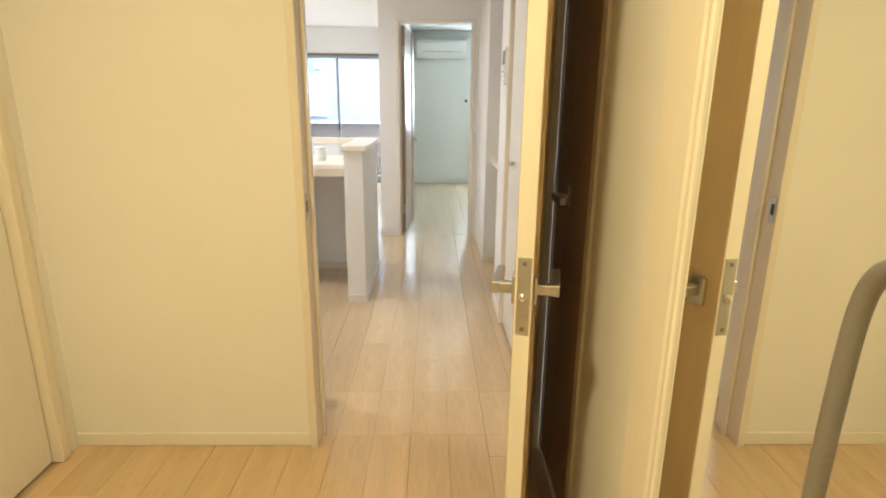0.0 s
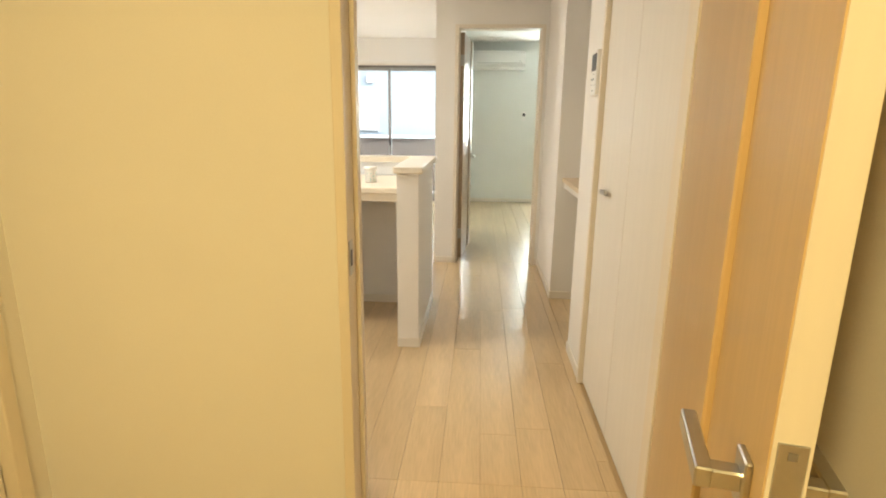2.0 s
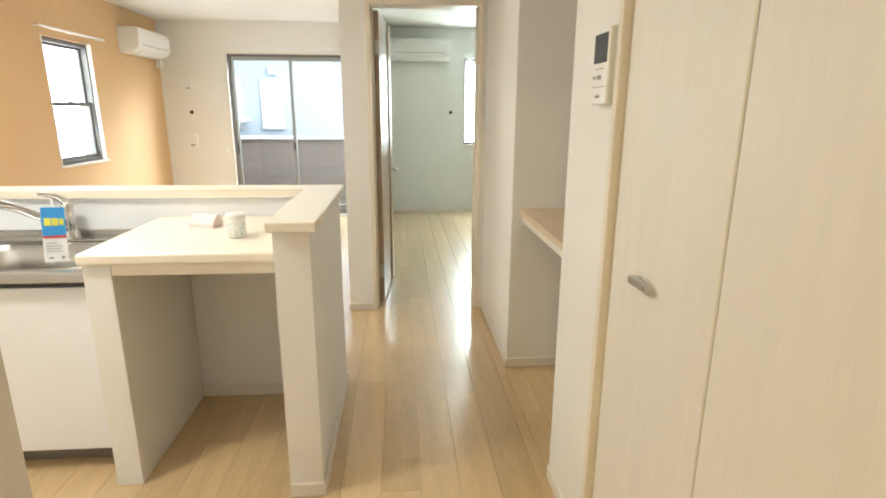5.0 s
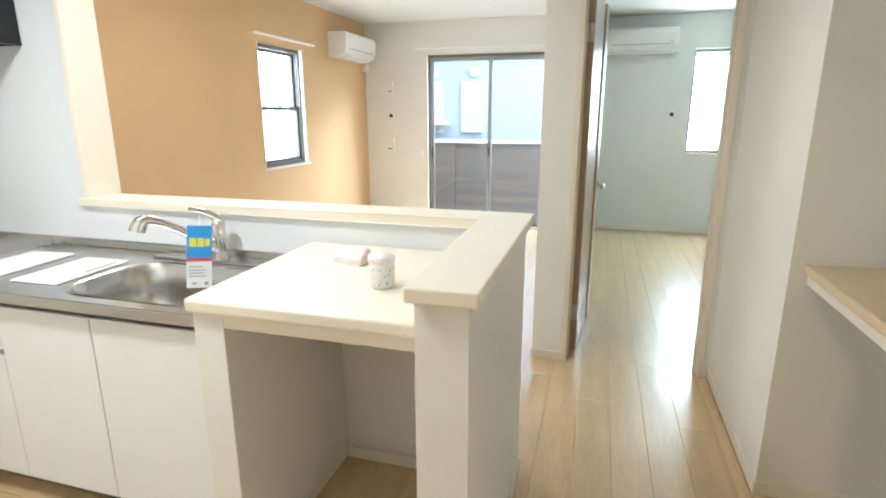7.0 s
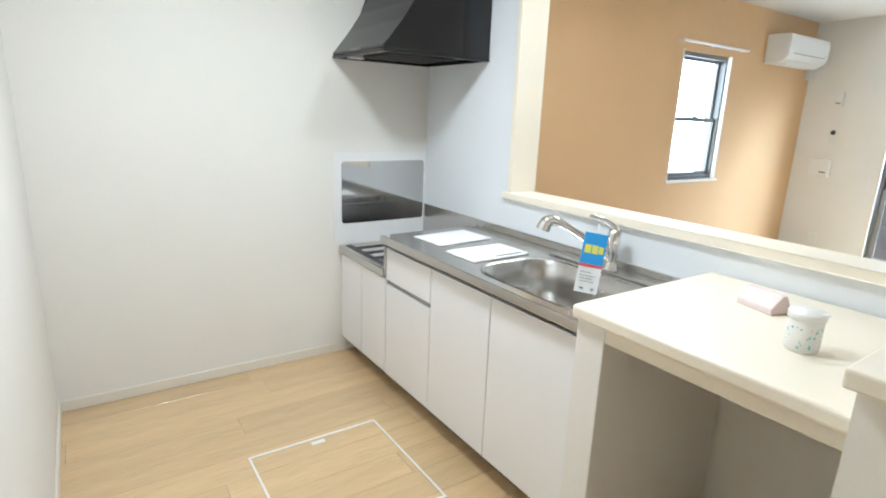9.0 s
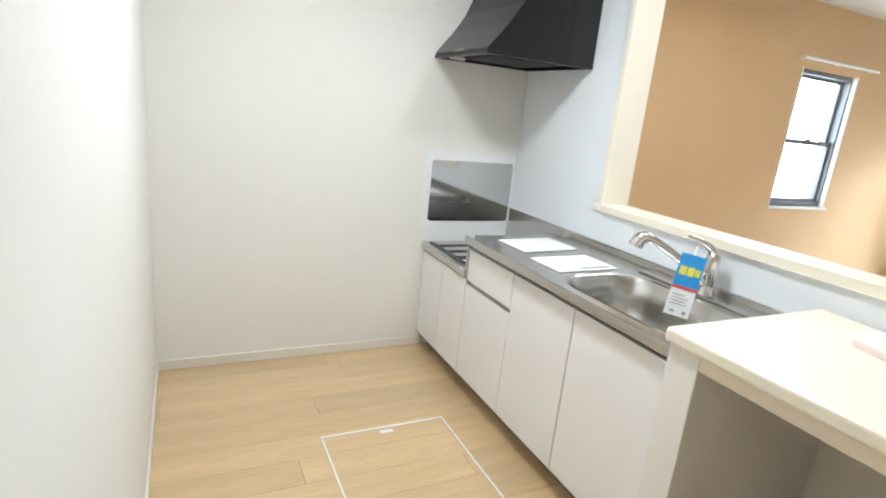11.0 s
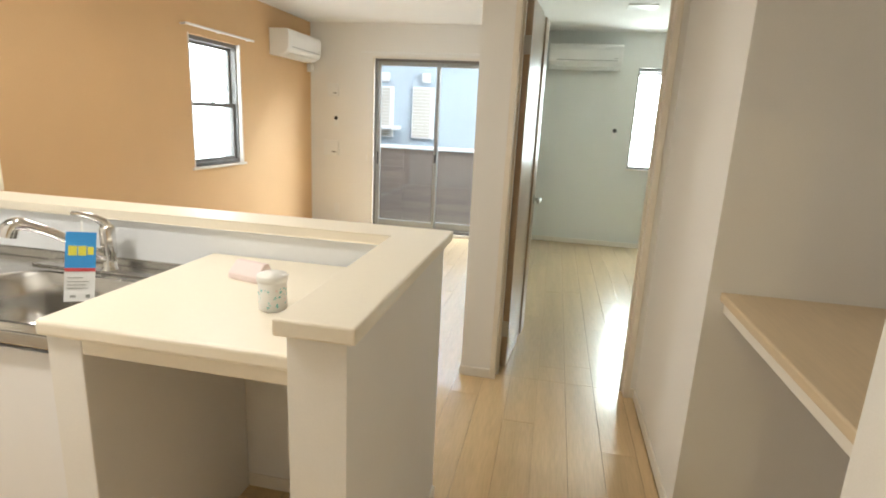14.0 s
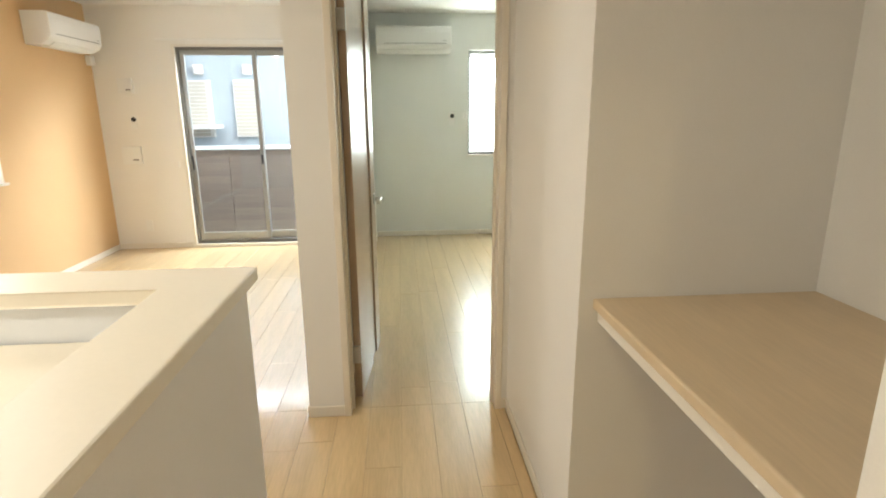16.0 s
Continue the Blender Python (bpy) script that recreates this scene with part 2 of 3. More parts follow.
wall("wall_right", [((XR, YP + 0.12, 0), (XR + 0.1, 2.578, H)), ((XR, 2.578, 2.24), (XR + 0.1, 3.61, H)), ((XR, 3.61, 0), (XR + 0.1, 3.995, H)),
                    ((XR + 0.012, 4.93, 0), (1.69, YD, H))])
wall("wall_alcove", [((1.69, 3.9, 0), (1.8, 5.0, H)), ((XR + 0.1, 3.95, 0), (1.69, 3.995, H))])
wall("wall_closet", [((1.6, YP, 0), (1.69, 3.95, H))])
wall("half_wall", [((XL, YH0, 0), (-1.75, YH1, H)), ((-1.75, YH0, 0), (0.112, YH1, 1.005)), ((-0.008, 3.952, 0), (0.112, YH0, 1.005))], PAPER,
     "low white papered wall round the kitchen counter")

# cap on the low wall
cap = prism("trim_cap", [(-1.78, 4.69), (-0.024, 4.69), (-0.024, 3.925), (0.138, 3.925), (0.138, 4.85), (-1.78, 4.85)], 2, 1.005, 1.04, TABLETOP, bevel=0.005)
struct(cap, "cream laminate cap on the low kitchen wall", "trim")
struct(boxes("trim_jamb", [((-1.753, 4.7, 1.04), (-1.726, 4.865, H))], TABLETOP, bevel=0.002), "cream board lining the pass-through side", "trim")


# ---- baseboards ----
def baseboard(a, b):
    return struct(box("baseboard", a, b, BASE, bevel=0.003), "narrow off-white wooden baseboard", "baseboard")


T, HB = 0.009, 0.055
for a, b in [((-0.81, YP - T, 0), (0.09, YP, HB)), ((XL, YK, 0), (-0.01, YK + T, HB)), ((XL, YK + T, 0), (XL + T, 4.19, HB)),
             ((XL, YH1, 0), (XL + T, YB, HB)), ((XL + T, YB - T, 0), (-1.76, YB, HB)), ((-0.176, YB - T, 0), (XS0, YB, HB)),
             ((XS0 - T, YD, 0), (XS0, YB - T, HB)), ((XS0, YD - T, 0), (0.205, YD, HB)), ((0.957, YD - T, 0), (XR + 0.012, YD, HB)),
             ((XR + 0.012 - T, 4.93 - T, 0), (XR + 0.012, YD - T, HB)), ((XR - T, 3.61, 0), (XR, 3.995, HB)), ((XR + 0.012, 4.93 - T, 0), (1.69, 4.93, HB)),
             ((1.69 - T, 3.995, 0), (1.69, 4.93 - T, HB)), ((XS1, YD + 0.14, 0), (XS1 + T, YB2, HB)), ((XS1 + T, YB2 - T, 0), (2.3, YB2, HB)),
             ((-0.008, 3.952 - T, 0), (0.112, 3.952, HB)), ((0.112, 3.952 - T, 0), (0.112 + T, YH1, HB)), ((-0.582, YH0 - T, 0), (-0.008, YH0, HB)),
             ((XL + T, YH1, 0), (0.112, YH1 + T, HB)), ((XR - T, 1.55, 0), (XR, 1.86, HB)), ((-0.01, YP + 0.122, 0), (-0.01 + T, YK, HB))]:
    baseboard(a, b)


# ---- door frames ----
def door_frame(name, x0, x1, y0, y1, top, proud=0.012, w=0.03, material=TRIM):
    """A lined opening in a wall across y, with jambs and head."""
    e = empty(name, x0, y0, 0, "cream wooden door frame", "door frame", kind="structure")
    o = Matrix.Translation((-x0, -y0, 0))
    for a, b in [((x0 - w, y0 - proud, 0), (x0, y1 + proud, top + w)), ((x1, y0 - proud, 0), (x1 + w, y1 + proud, top + w))]:
        j = box("jamb", a, b, material, bevel=0.002)
        j.parent = e
        j.matrix_basis = o
    h = box("head", (x0, y0 - proud, top), (x1, y1 + proud, top + w), material, bevel=0.002)
    h.parent = e
    h.matrix_basis = o
    for a, b in [((x0, y0 + 0.055, 0), (x0 + 0.012, y0 + 0.08, top)), ((x1 - 0.012, y0 + 0.055, 0), (x1, y0 + 0.08, top))]:
        s = box("stop", a, b, material, bevel=0.001)
        s.parent = e
        s.matrix_basis = o
    return e


f1 = door_frame("door_frame_1", 0.118, 0.945, YP, YP + 0.12, 2.035, 0.024, 0.028)
f2 = door_frame("door_frame_2", 0.235, 0.928, YD, YD + 0.12, 2.035)
strike = empty("strike_plate", 0.118, 2.365, 0.945, "satin steel strike plate on the door jamb", "strike plate", kind="structure")
boxes("plate", [((0, -0.018, -0.045), (0.003, 0.018, 0.045))], NICKEL, strike, bevel=0.001)
boxes("slot", [((0.0025, -0.008, -0.02), (0.0045, 0.008, 0.02))], DARK, strike)


# ---- doors ----
def lever(parent, x, z, side, thick, away):
    """A square lever handle; side is +1 or -1 across the leaf, away the way the lever points."""
    y = side * thick / 2
    boxes("rose", [((x - 0.02, y, z - 0.03), (x + 0.02, y + side * 0.008, z + 0.03)),
                   ((x - 0.011, y, z - 0.011), (x + 0.011, y + side * 0.045, z + 0.011)),
                   ((x + 0.012 if away < 0 else x - 0.012, y + side * 0.034, z - 0.012), (x + away * 0.115, y + side * 0.052, z + 0.012))], NICKEL, parent, bevel=0.002)


def door_leaf(name, w, h, m, label, face=DOORWOOD, slot=True, thick=0.036):
    e = empty(name, 0, 0, 0, label, "door")
    e.matrix_world = m
    t = thick / 2
    if slot:
        s0, s1 = w - 0.3, w - 0.14
        box("panel", (0, -t, 0.01), (s0, t, h), face, e, 0.003)
        box("inset", (s0, -t + 0.011, 0.01), (s1, t - 0.011, h), face, e, 0.001)
        box("stile", (s1, -t, 0.01), (w, t, h), face, e, 0.003)
    else:
        box("panel", (0, -t, 0.01), (w, t, h), face, e, 0.003)
    box("edge_band", (w - 0.003, -t + 0.0015, 0.012), (w + 0.0004, t - 0.0015, h - 0.002), TRIM if face is DOORWOOD else face, e, 0)
    box("latch_plate", (w - 0.0005, -0.013, 0.845), (w + 0.0025, 0.013, 1.005), NICKEL, e, 0.0008)
    lathe("latch", [(0.008, -0.008), (0.009, 0), (0.008, 0.008)], (w + 0.003, 0, 0.925), CHROME, e, 12)
    boxes("screw", [((w + 0.002, -0.004, 0.853), (w + 0.0035, 0.004, 0.861)), ((w + 0.002, -0.004, 0.989), (w + 0.0035, 0.004, 0.997))], GREY, e)
    for side in (1, -1):
        lever(e, w - 0.055, 0.925, side, thick, -1)
    boxes("hinge", [((-0.012, -t - 0.003, z), (0.006, t + 0.003, z + 0.09)) for z in (0.2, 1.75)], NICKEL, e, 0.002)
    return e


door_leaf("hall_door", 0.855, 2.025, pose(0.93, 2.345, 0, 0, 0, 256.9), "pale maple hall door standing open with satin lever handles")
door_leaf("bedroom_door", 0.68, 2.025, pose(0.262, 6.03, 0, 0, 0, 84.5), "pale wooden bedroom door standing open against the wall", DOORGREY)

# closed doors in the hall
e = empty("closet_door", XR + 0.016, 1.92, 0, "brown wooden door with a lever handle, closed", "door")
box("panel", (-0.012, 0, 0.01), (0.02, 0.4, 2.03), DARKWOOD, e, 0.003)
boxes("handle", [((-0.02, 0.22, 0.99), (-0.012, 0.26, 1.05)), ((-0.06, 0.23, 1.01), (-0.012, 0.25, 1.03)), ((-0.064, 0.14, 1.008), (-0.044, 0.252, 1.032))], NICKEL, e, 0.002)
struct(boxes("trim_closet", [((XR - 0.008, 1.875, 0), (XR + 0.06, 1.915, 2.06)), ((XR - 0.008, 1.915, 2.035), (XR + 0.06, 2.325, 2.06)), ((XR - 0.002, 2.323, 0), (XR + 0.06, 2.338, 2.035))], TRIM, bevel=0.002), "cream wooden door casing", "trim")
struct(boxes("trim_left", [((-0.87, 2.255, 0), (-0.797, 2.3, 2.06)), ((-0.87, 1.4, 0), (-0.797, 1.445, 2.06)), ((-0.87, 1.445, 2.03), (-0.797, 2.255, 2.06))], TRIM, bevel=0.003), "cream wooden door casing", "trim")
e = empty("side_door", -0.85, 1.445, 0, "pale wooden closed door with a lever handle", "door")
box("panel", (-0.02, 0.004, 0.008), (0.016, 0.806, 2.028), DOORWHITE, e, 0.003)
boxes("handle", [((0.016, 0.06, 0.92), (0.024, 0.1, 0.98)), ((0.016, 0.07, 0.94), (0.06, 0.09, 0.96)), ((0.05, 0.068, 0.938), (0.068, 0.19, 0.962))], NICKEL, e, 0.002)

# mirror unit and rail in the hall
e = empty("mirror_cabinet", XR, 0.3, 0, "tall shallow hall cabinet with a mirror front", "mirror")
boxes("frame", [((-0.05, 0.0, 0.0), (-0.001, 0.24, 2.2)), ((-0.05, 0.995, 0.0), (-0.001, 1.11, 2.2)), ((-0.05, 0.24, 2.1), (-0.001, 0.995, 2.2)), ((-0.05, 0.24, 0.0), (-0.001, 0.995, 0.06))], TRIM, e, 0.004, 2)
boxes("bead", [((-0.044, 0.24, 0.06), (-0.001, 0.262, 2.1)), ((-0.044, 0.985, 0.06), (-0.001, 0.995, 2.1)), ((-0.044, 0.262, 2.07), (-0.001, 0.985, 2.1)), ((-0.044, 0.262, 0.06), (-0.001, 0.985, 0.09))], TRIM, e, 0.003)
box("mirror", (-0.037, 0.263, 0.091), (-0.008, 0.984, 2.069), MIRROR, e, 0.001)
tube("grab_rail", [(XR - 0.05, 0.7, 1.185), (XR - 0.08, 0.73, 1.187), (XR - 0.085, 0.8, 1.187), (XR - 0.085, 0.875, 1.183), (XR - 0.085, 0.897, 1.165), (XR - 0.085, 0.905, 1.12), (XR - 0.085, 0.907, 0.95), (XR - 0.085, 0.907, 0.6), (XR - 0.05, 0.907, 0.56)], 0.0085, GREY)
tagged(bpy.data.objects["grab_rail"], "grey metal grab rail fixed beside the mirror", "rail")

# ---- closet with folding doors ----
struct(boxes("trim_bifold", [((XR - 0.012, 3.585, 0), (XR + 0.1, 3.612, 2.242)), ((XR - 0.004, 2.576, 0), (XR + 0.1, 2.594, 2.242)), ((XR - 0.012, 2.594, 2.215), (XR + 0.1, 3.585, 2.242))], TRIM, bevel=0.002), "cream closet door casing", "trim")
e = empty("folding_door", XR + 0.012, 2.594, 0, "white wood-grain folding closet door, closed", "closet door")
box("panel", (0, 0.004, 0.012), (0.03, 0.493, 2.21), DOORWHITE, e, 0.003)
box("panel", (0, 0.498, 0.012), (0.03, 0.987, 2.21), DOORWHITE, e, 0.003)
prism("handle", [(0.73, 0.99), (0.82, 0.985), (0.82, 1.005), (0.75, 1.012), (0.73, 1.008)], 0, -0.028, -0.016, NICKEL, e, 0.002)
boxes("handle_post", [((-0.018, 0.802, 0.988), (0.001, 0.815, 1.003))], NICKEL, e)

# entry phone
e = empty("entry_phone", XR, 3.68, 1.405, "white wall-mounted door phone with a dark screen", "intercom")
box("body", (-0.026, -0.056, 0), (0, 0.056, 0.198), PLASTIC, e, 0.006, 3)
box("screen", (-0.0275, -0.047, 0.108), (-0.025, 0.047, 0.182), DARK, e, 0.001)
boxes("seam", [((-0.0268, -0.056, 0.046), (-0.0255, 0.056, 0.0475))], GREY, e)
for a, b in [((-0.0285, -0.012, 0.066), (-0.0255, 0.014, 0.077)), ((-0.0285, 0.03, 0.068), (-0.0255, 0.044, 0.076)), ((-0.0275, -0.008, 0.018), (-0.0255, 0.018, 0.026))]:
    box("button", a, b, ALU, e, 0.001)
boxes("speaker_slot", [((-0.0267, -0.03 + i * 0.008, 0.092), (-0.0255, -0.026 + i * 0.008, 0.0945)) for i in range(8)], GREY, e)

# alcove shelf
e = empty("alcove_shelf", XR, 3.997, 0.863, "beech-coloured counter shelf with a cream edge in the alcove", "shelf")
box("board", (0.05, 0, 0.005), (0.713, 0.931, 0.035), BEECH, e, 0.006, 3)
box("apron", (0.066, 0.002, -0.035), (0.084, 0.929, 0.005), BASE, e, 0.002)

# ---- kitchen ----
YF = 4.16                      # cabinet fronts
kit = empty("kitchen_unit", -0.68, YF, 0, "white kitchen sink unit with a stainless worktop", "kitchen unit")


def kbox(name, a, b, material, bevel=0.002, seg=1):
    return box(name, (a[0] + 0.68, a[1] - YF, a[2]), (b[0] + 0.68, b[1] - YF, b[2]), material, kit, bevel, seg)


ZT = 0.825
kbox("body", (XL + 0.002, YF + 0.02, 0.09), (-1.992, YH0 - 0.002, 0.61), CABINET)
kbox("body", (-1.988, YF + 0.02, 0.09), (-1.4, YH0 - 0.002, ZT - 0.045), CABINET)
kbox("body", (-1.4, YF + 0.02, 0.09), (-0.69, YH0 - 0.002, 0.55), CABINET)
kbox("toe_kick", (XL + 0.002, YF + 0.08, 0), (-0.69, YF + 0.1, 0.09), GREY)
xs = [XL + 0.003, -2.265, -1.992]
for a, b in zip(xs, xs[1:]):
    kbox("door", (a + 0.002, YF, 0.095), (b - 0.002, YF + 0.018, 0.6), CABINET)
kbox("drawer", (-1.988, YF, 0.6), (-1.586, YF + 0.018, ZT - 0.065), CABINET)
kbox("door", (-1.988, YF, 0.095), (-1.586, YF + 0.018, 0.575), CABINET)
kbox("door", (-1.582, YF, 0.095), (-1.178, YF + 0.018, ZT - 0.065), CABINET)
kbox("door", (-1.174, YF, 0.095), (-0.692, YF + 0.018, ZT - 0.065), CABINET)
kbox("finger_rail", (-1.988, YF + 0.008, ZT - 0.062), (-0.692, YF + 0.02, ZT - 0.046), DARK, 0)
kbox("finger_rail", (-1.988, YF + 0.008, 0.578), (-1.586, YF + 0.02, 0.597), ALU, 0)
kbox("stove_base", (XL + 0.003, YF - 0.015, 0.612), (-1.995, YH0 - 0.012, 0.65), STEEL, 0.004, 2)
kbox("stove_well", (XL + 0.03, YF + 0.02, 0.648), (-2.02, YF + 0.52, 0.6535), DARK, 0.001)
for i in range(4):
    kbox("stove_rib", (XL + 0.06 + i * 0.115, YF + 0.04, 0.65), (XL + 0.12 + i * 0.115, YF + 0.5, 0.662), SHEEN, 0.004, 2)
kbox("step_panel", (-1.998, YF - 0.01, 0.62), (-1.99, YH0 - 0.012, ZT - 0.04), STEEL, 0.001)


def rounded(x0, y0, x1, y1, r, n=6):
    out = []
    for cx, cy, a in ((x1 - r, y1 - r, 0), (x0 + r, y1 - r, 90), (x0 + r, y0 + r, 180), (x1 - r, y0 + r, 270)):
        for i in range(n + 1):
            q = radians(a + 90 * i / n)
            out.append((cx + r * math.cos(q), cy + r * math.sin(q)))
    return out


def worktop(x0, y0, x1, y1, z, hole, drop):
    """A steel top with a pressed sink: rim, rounded walls and a floor."""
    bm = bmesh.new()
    sx0, sy0, sx1, sy1 = hole
    inner = rounded(sx0, sy0, sx1, sy1, 0.13, 8)
    cx, cy = (sx0 + sx1) / 2, (sy0 + sy1) / 2
    outer = []
    for px, py in inner:
        dx, dy = px - cx, py - cy
        k = min(((x1 if dx > 0 else x0) - cx) / dx if abs(dx) > 1e-6 else 1e9, ((y1 if dy > 0 else y0) - cy) / dy if abs(dy) > 1e-6 else 1e9)
        outer.append((cx + dx * k, cy + dy * k))
    n = len(inner)

    def ring(pts, zz):
        return [bm.verts.new((p[0] + 0.68, p[1] - YF, zz)) for p in pts]

    def shrink(pts, d):
        return [(cx + (p[0] - cx) * (1 - d / (sx1 - sx0) * 2), cy + (p[1] - cy) * (1 - d / (sy1 - sy0) * 2)) for p in pts]
    rings = [ring(outer, z - 0.036), ring(outer, z - 0.004), ring(outer, z), ring(shrink(inner, -0.012), z), ring(shrink(inner, -0.006), z + 0.003), ring(inner, z - 0.002),
             ring(shrink(inner, 0.008), z - drop * 0.5), ring(shrink(inner, 0.016), z - drop + 0.03), ring(shrink(inner, 0.04), z - drop + 0.004), ring(shrink(inner, 0.09), z - drop)]
    for p, q in zip(rings, rings[1:]):
        for i in range(n):
            bm.faces.new((p[i], p[(i + 1) % n], q[(i + 1) % n], q[i]))
    bm.faces.new(rings[-1])
    corners = [bm.verts.new((a + 0.68, b - YF, zz)) for zz in (z, z - 0.036) for a, b in ((x0, y0), (x1, y0), (x1, y1), (x0, y1))]
    ob = ob_from(bm, "worktop", STEEL, kit)
    for p in ob.data.polygons:
        p.use_smooth = abs(p.normal.z) < 0.98 and p.center.z < z - 0.003 and sx0 - 0.01 < p.center.x - 0.68 < sx1 + 0.01
    return ob


worktop(-1.99, YF - 0.032, -0.682, YH0 - 0.004, ZT, (-1.345, 4.185, -0.72, 4.575), 0.2)
kbox("front_edge", (-1.99, YF - 0.035, ZT - 0.036), (-0.682, YF - 0.02, ZT + 0.0015), STEEL, 0.004, 2)
kbox("upstand", (-2.535, YH0 - 0.012, 0.655), (-1.995, YH0 - 0.003, ZT + 0.035), STEEL, 0.001)
kbox("upstand", (-1.99, YH0 - 0.016, ZT), (-0.682, YH0 - 0.003, ZT + 0.035), STEEL, 0.003)
kbox("back_ledge", (-1.35, 4.615, ZT), (-0.69, 4.70, ZT + 0.008), STEEL, 0.003)
lathe("drain", [(0.055, 0.0), (0.055, 0.003), (0.04, 0.004), (0.02, 0.001)], (-0.9 + 0.68, 4.42 - YF, ZT - 0.17), CHROME, kit)

# tap
tap = empty("kitchen_tap", -1.04, 4.64, ZT + 0.008, "chrome single-lever kitchen tap with a pull-out spray", "tap")
lathe("base", [(0.03, 0), (0.03, 0.008), (0.024, 0.014), (0.022, 0.05), (0.025, 0.06), (0.025, 0.15), (0.02, 0.162), (0.004, 0.165)], (0, 0, 0), CHROME, tap)
tube("spout", [(0.0, -0.005, 0.045), (-0.035, -0.037, 0.08), (-0.09, -0.095, 0.135), (-0.137, -0.145, 0.172), (-0.16, -0.17, 0.185), (-0.18, -0.19, 0.181), (-0.187, -0.197, 0.145)], 0.015, CHROME, tap,
     [1.2, 1.1, 1.05, 1.05, 1.4, 1.8, 1.9])
tube("lever", [(0.0, 0, 0.158), (-0.005, -0.01, 0.185), (-0.03, -0.04, 0.205), (-0.065, -0.075, 0.212)], 0.011, CHROME, tap, [1.5, 1.2, 0.9, 0.6])
# hanging tag
tg = empty("instruction_tag", -0.905, 4.44, ZT - 0.03, "blue and white printed instruction tag hanging from the tap", "tag")
tg.matrix_world = pose(-1.015, 4.475, ZT - 0.05, -12, 7, 46) @ Matrix.Diagonal((0.84, 1, 0.9, 1))
box("card", (-0.05, 0, 0), (0.05, 0.0012, 0.25), PAPERW, tg, 0)
boxes("blue_print", [((-0.05, -0.001, 0.12), (0.05, 0.0, 0.25))], BLUE, tg)
boxes("yellow_print", [((-0.04, -0.002, 0.165), (-0.012, -0.001, 0.2)), ((-0.008, -0.002, 0.165), (0.018, -0.001, 0.2)), ((0.022, -0.002, 0.168), (0.042, -0.001, 0.197))], YELLOW, tg)
boxes("red_print", [((-0.05, -0.002, 0.108), (0.05, -0.001, 0.12))], RED, tg)
boxes("text_bar", [((-0.04, -0.002, 0.084), (0.01, -0.001, 0.087)), ((-0.04, -0.002, 0.07), (0.03, -0.001, 0.0725)), ((-0.04, -0.002, 0.058), (0.02, -0.001, 0.0605)), ((-0.04, -0.002, 0.046), (0.028, -0.001, 0.0485)), ((-0.03, -0.002, 0.014), (-0.012, -0.001, 0.022)), ((0.02, -0.002, 0.012), (0.034, -0.001, 0.024))], ALU, tg)
boxes("hanging_loop", [((-0.004, -0.0005, 0.25), (0.004, 0.0007, 0.29))], PAPERW, tg)


st = box("sticker", (-0.83, 4.55, ZT + 0.0015), (-0.73, 4.59, ZT + 0.003), PAPERW, bevel=0)
tagged(st, "small white sticker on the steel sink rim", "sticker")
# leaflets on the worktop
def leaflet(x, y, w, d, rot, bar):
    e = empty("leaflet", 0, 0, 0, "white printed leaflet lying on the steel worktop", "paper", "leaflets on the worktop")
    e.matrix_world = pose(x, y, ZT + 0.002, 0, 0, rot)
    boxes("sheet", [((-w / 2, -d / 2, 0), (w / 2, d / 2, 0.003)), ((-w / 2 + 0.003, -d / 2 + 0.004, 0.003), (w / 2 - 0.004, d / 2 - 0.002, 0.0055))], PAPERW, e, 0.0005)
    if bar:
        boxes("text_bar", [((w / 2 - 0.03, -0.02, 0.0055), (w / 2 - 0.014, d / 2 - 0.03, 0.0062))], GREY, e)
    return e


leaflet(-1.79, 4.41, 0.21, 0.31, 4, False)
leaflet(-1.49, 4.385, 0.2, 0.31, 2, True)

# kitchen wall panels
struct(box("splash_panel_back", (XL + 0.004, YH0 - 0.003, ZT + 0.03), (-1.755, YH0 - 0.0005, H - 0.02), SPLASH, bevel=0), "glossy pale kitchen wall panel", "wall panel")
struct(box("splash_panel_low", (-1.755, YH0 - 0.003, ZT + 0.03), (-0.04, YH0 - 0.0005, 1.0), SPLASH, bevel=0), "glossy pale kitchen wall panel", "wall panel")
struct(box("splash_panel_side", (XL + 0.0005, 4.12, 0.66), (XL + 0.003, YH0 - 0.004, 1.175), CABINET, bevel=0), "white heat-proof panel beside the stove", "wall panel")
hp = prism("heat_shield", rounded(4.165, 0.775, 4.7, 1.125, 0.02, 4), 0, XL + 0.003, XL + 0.0065, SHEEN)
tagged(hp, "polished stainless heat shield on the wall by the stove", "heat shield")
ws = box("wall_switch", (XL + 0.0005, 4.09, 1.92), (XL + 0.008, 4.15, 1.96), PLASTIC, bevel=0.003)
tagged(ws, "small white plastic wall plate", "switch")

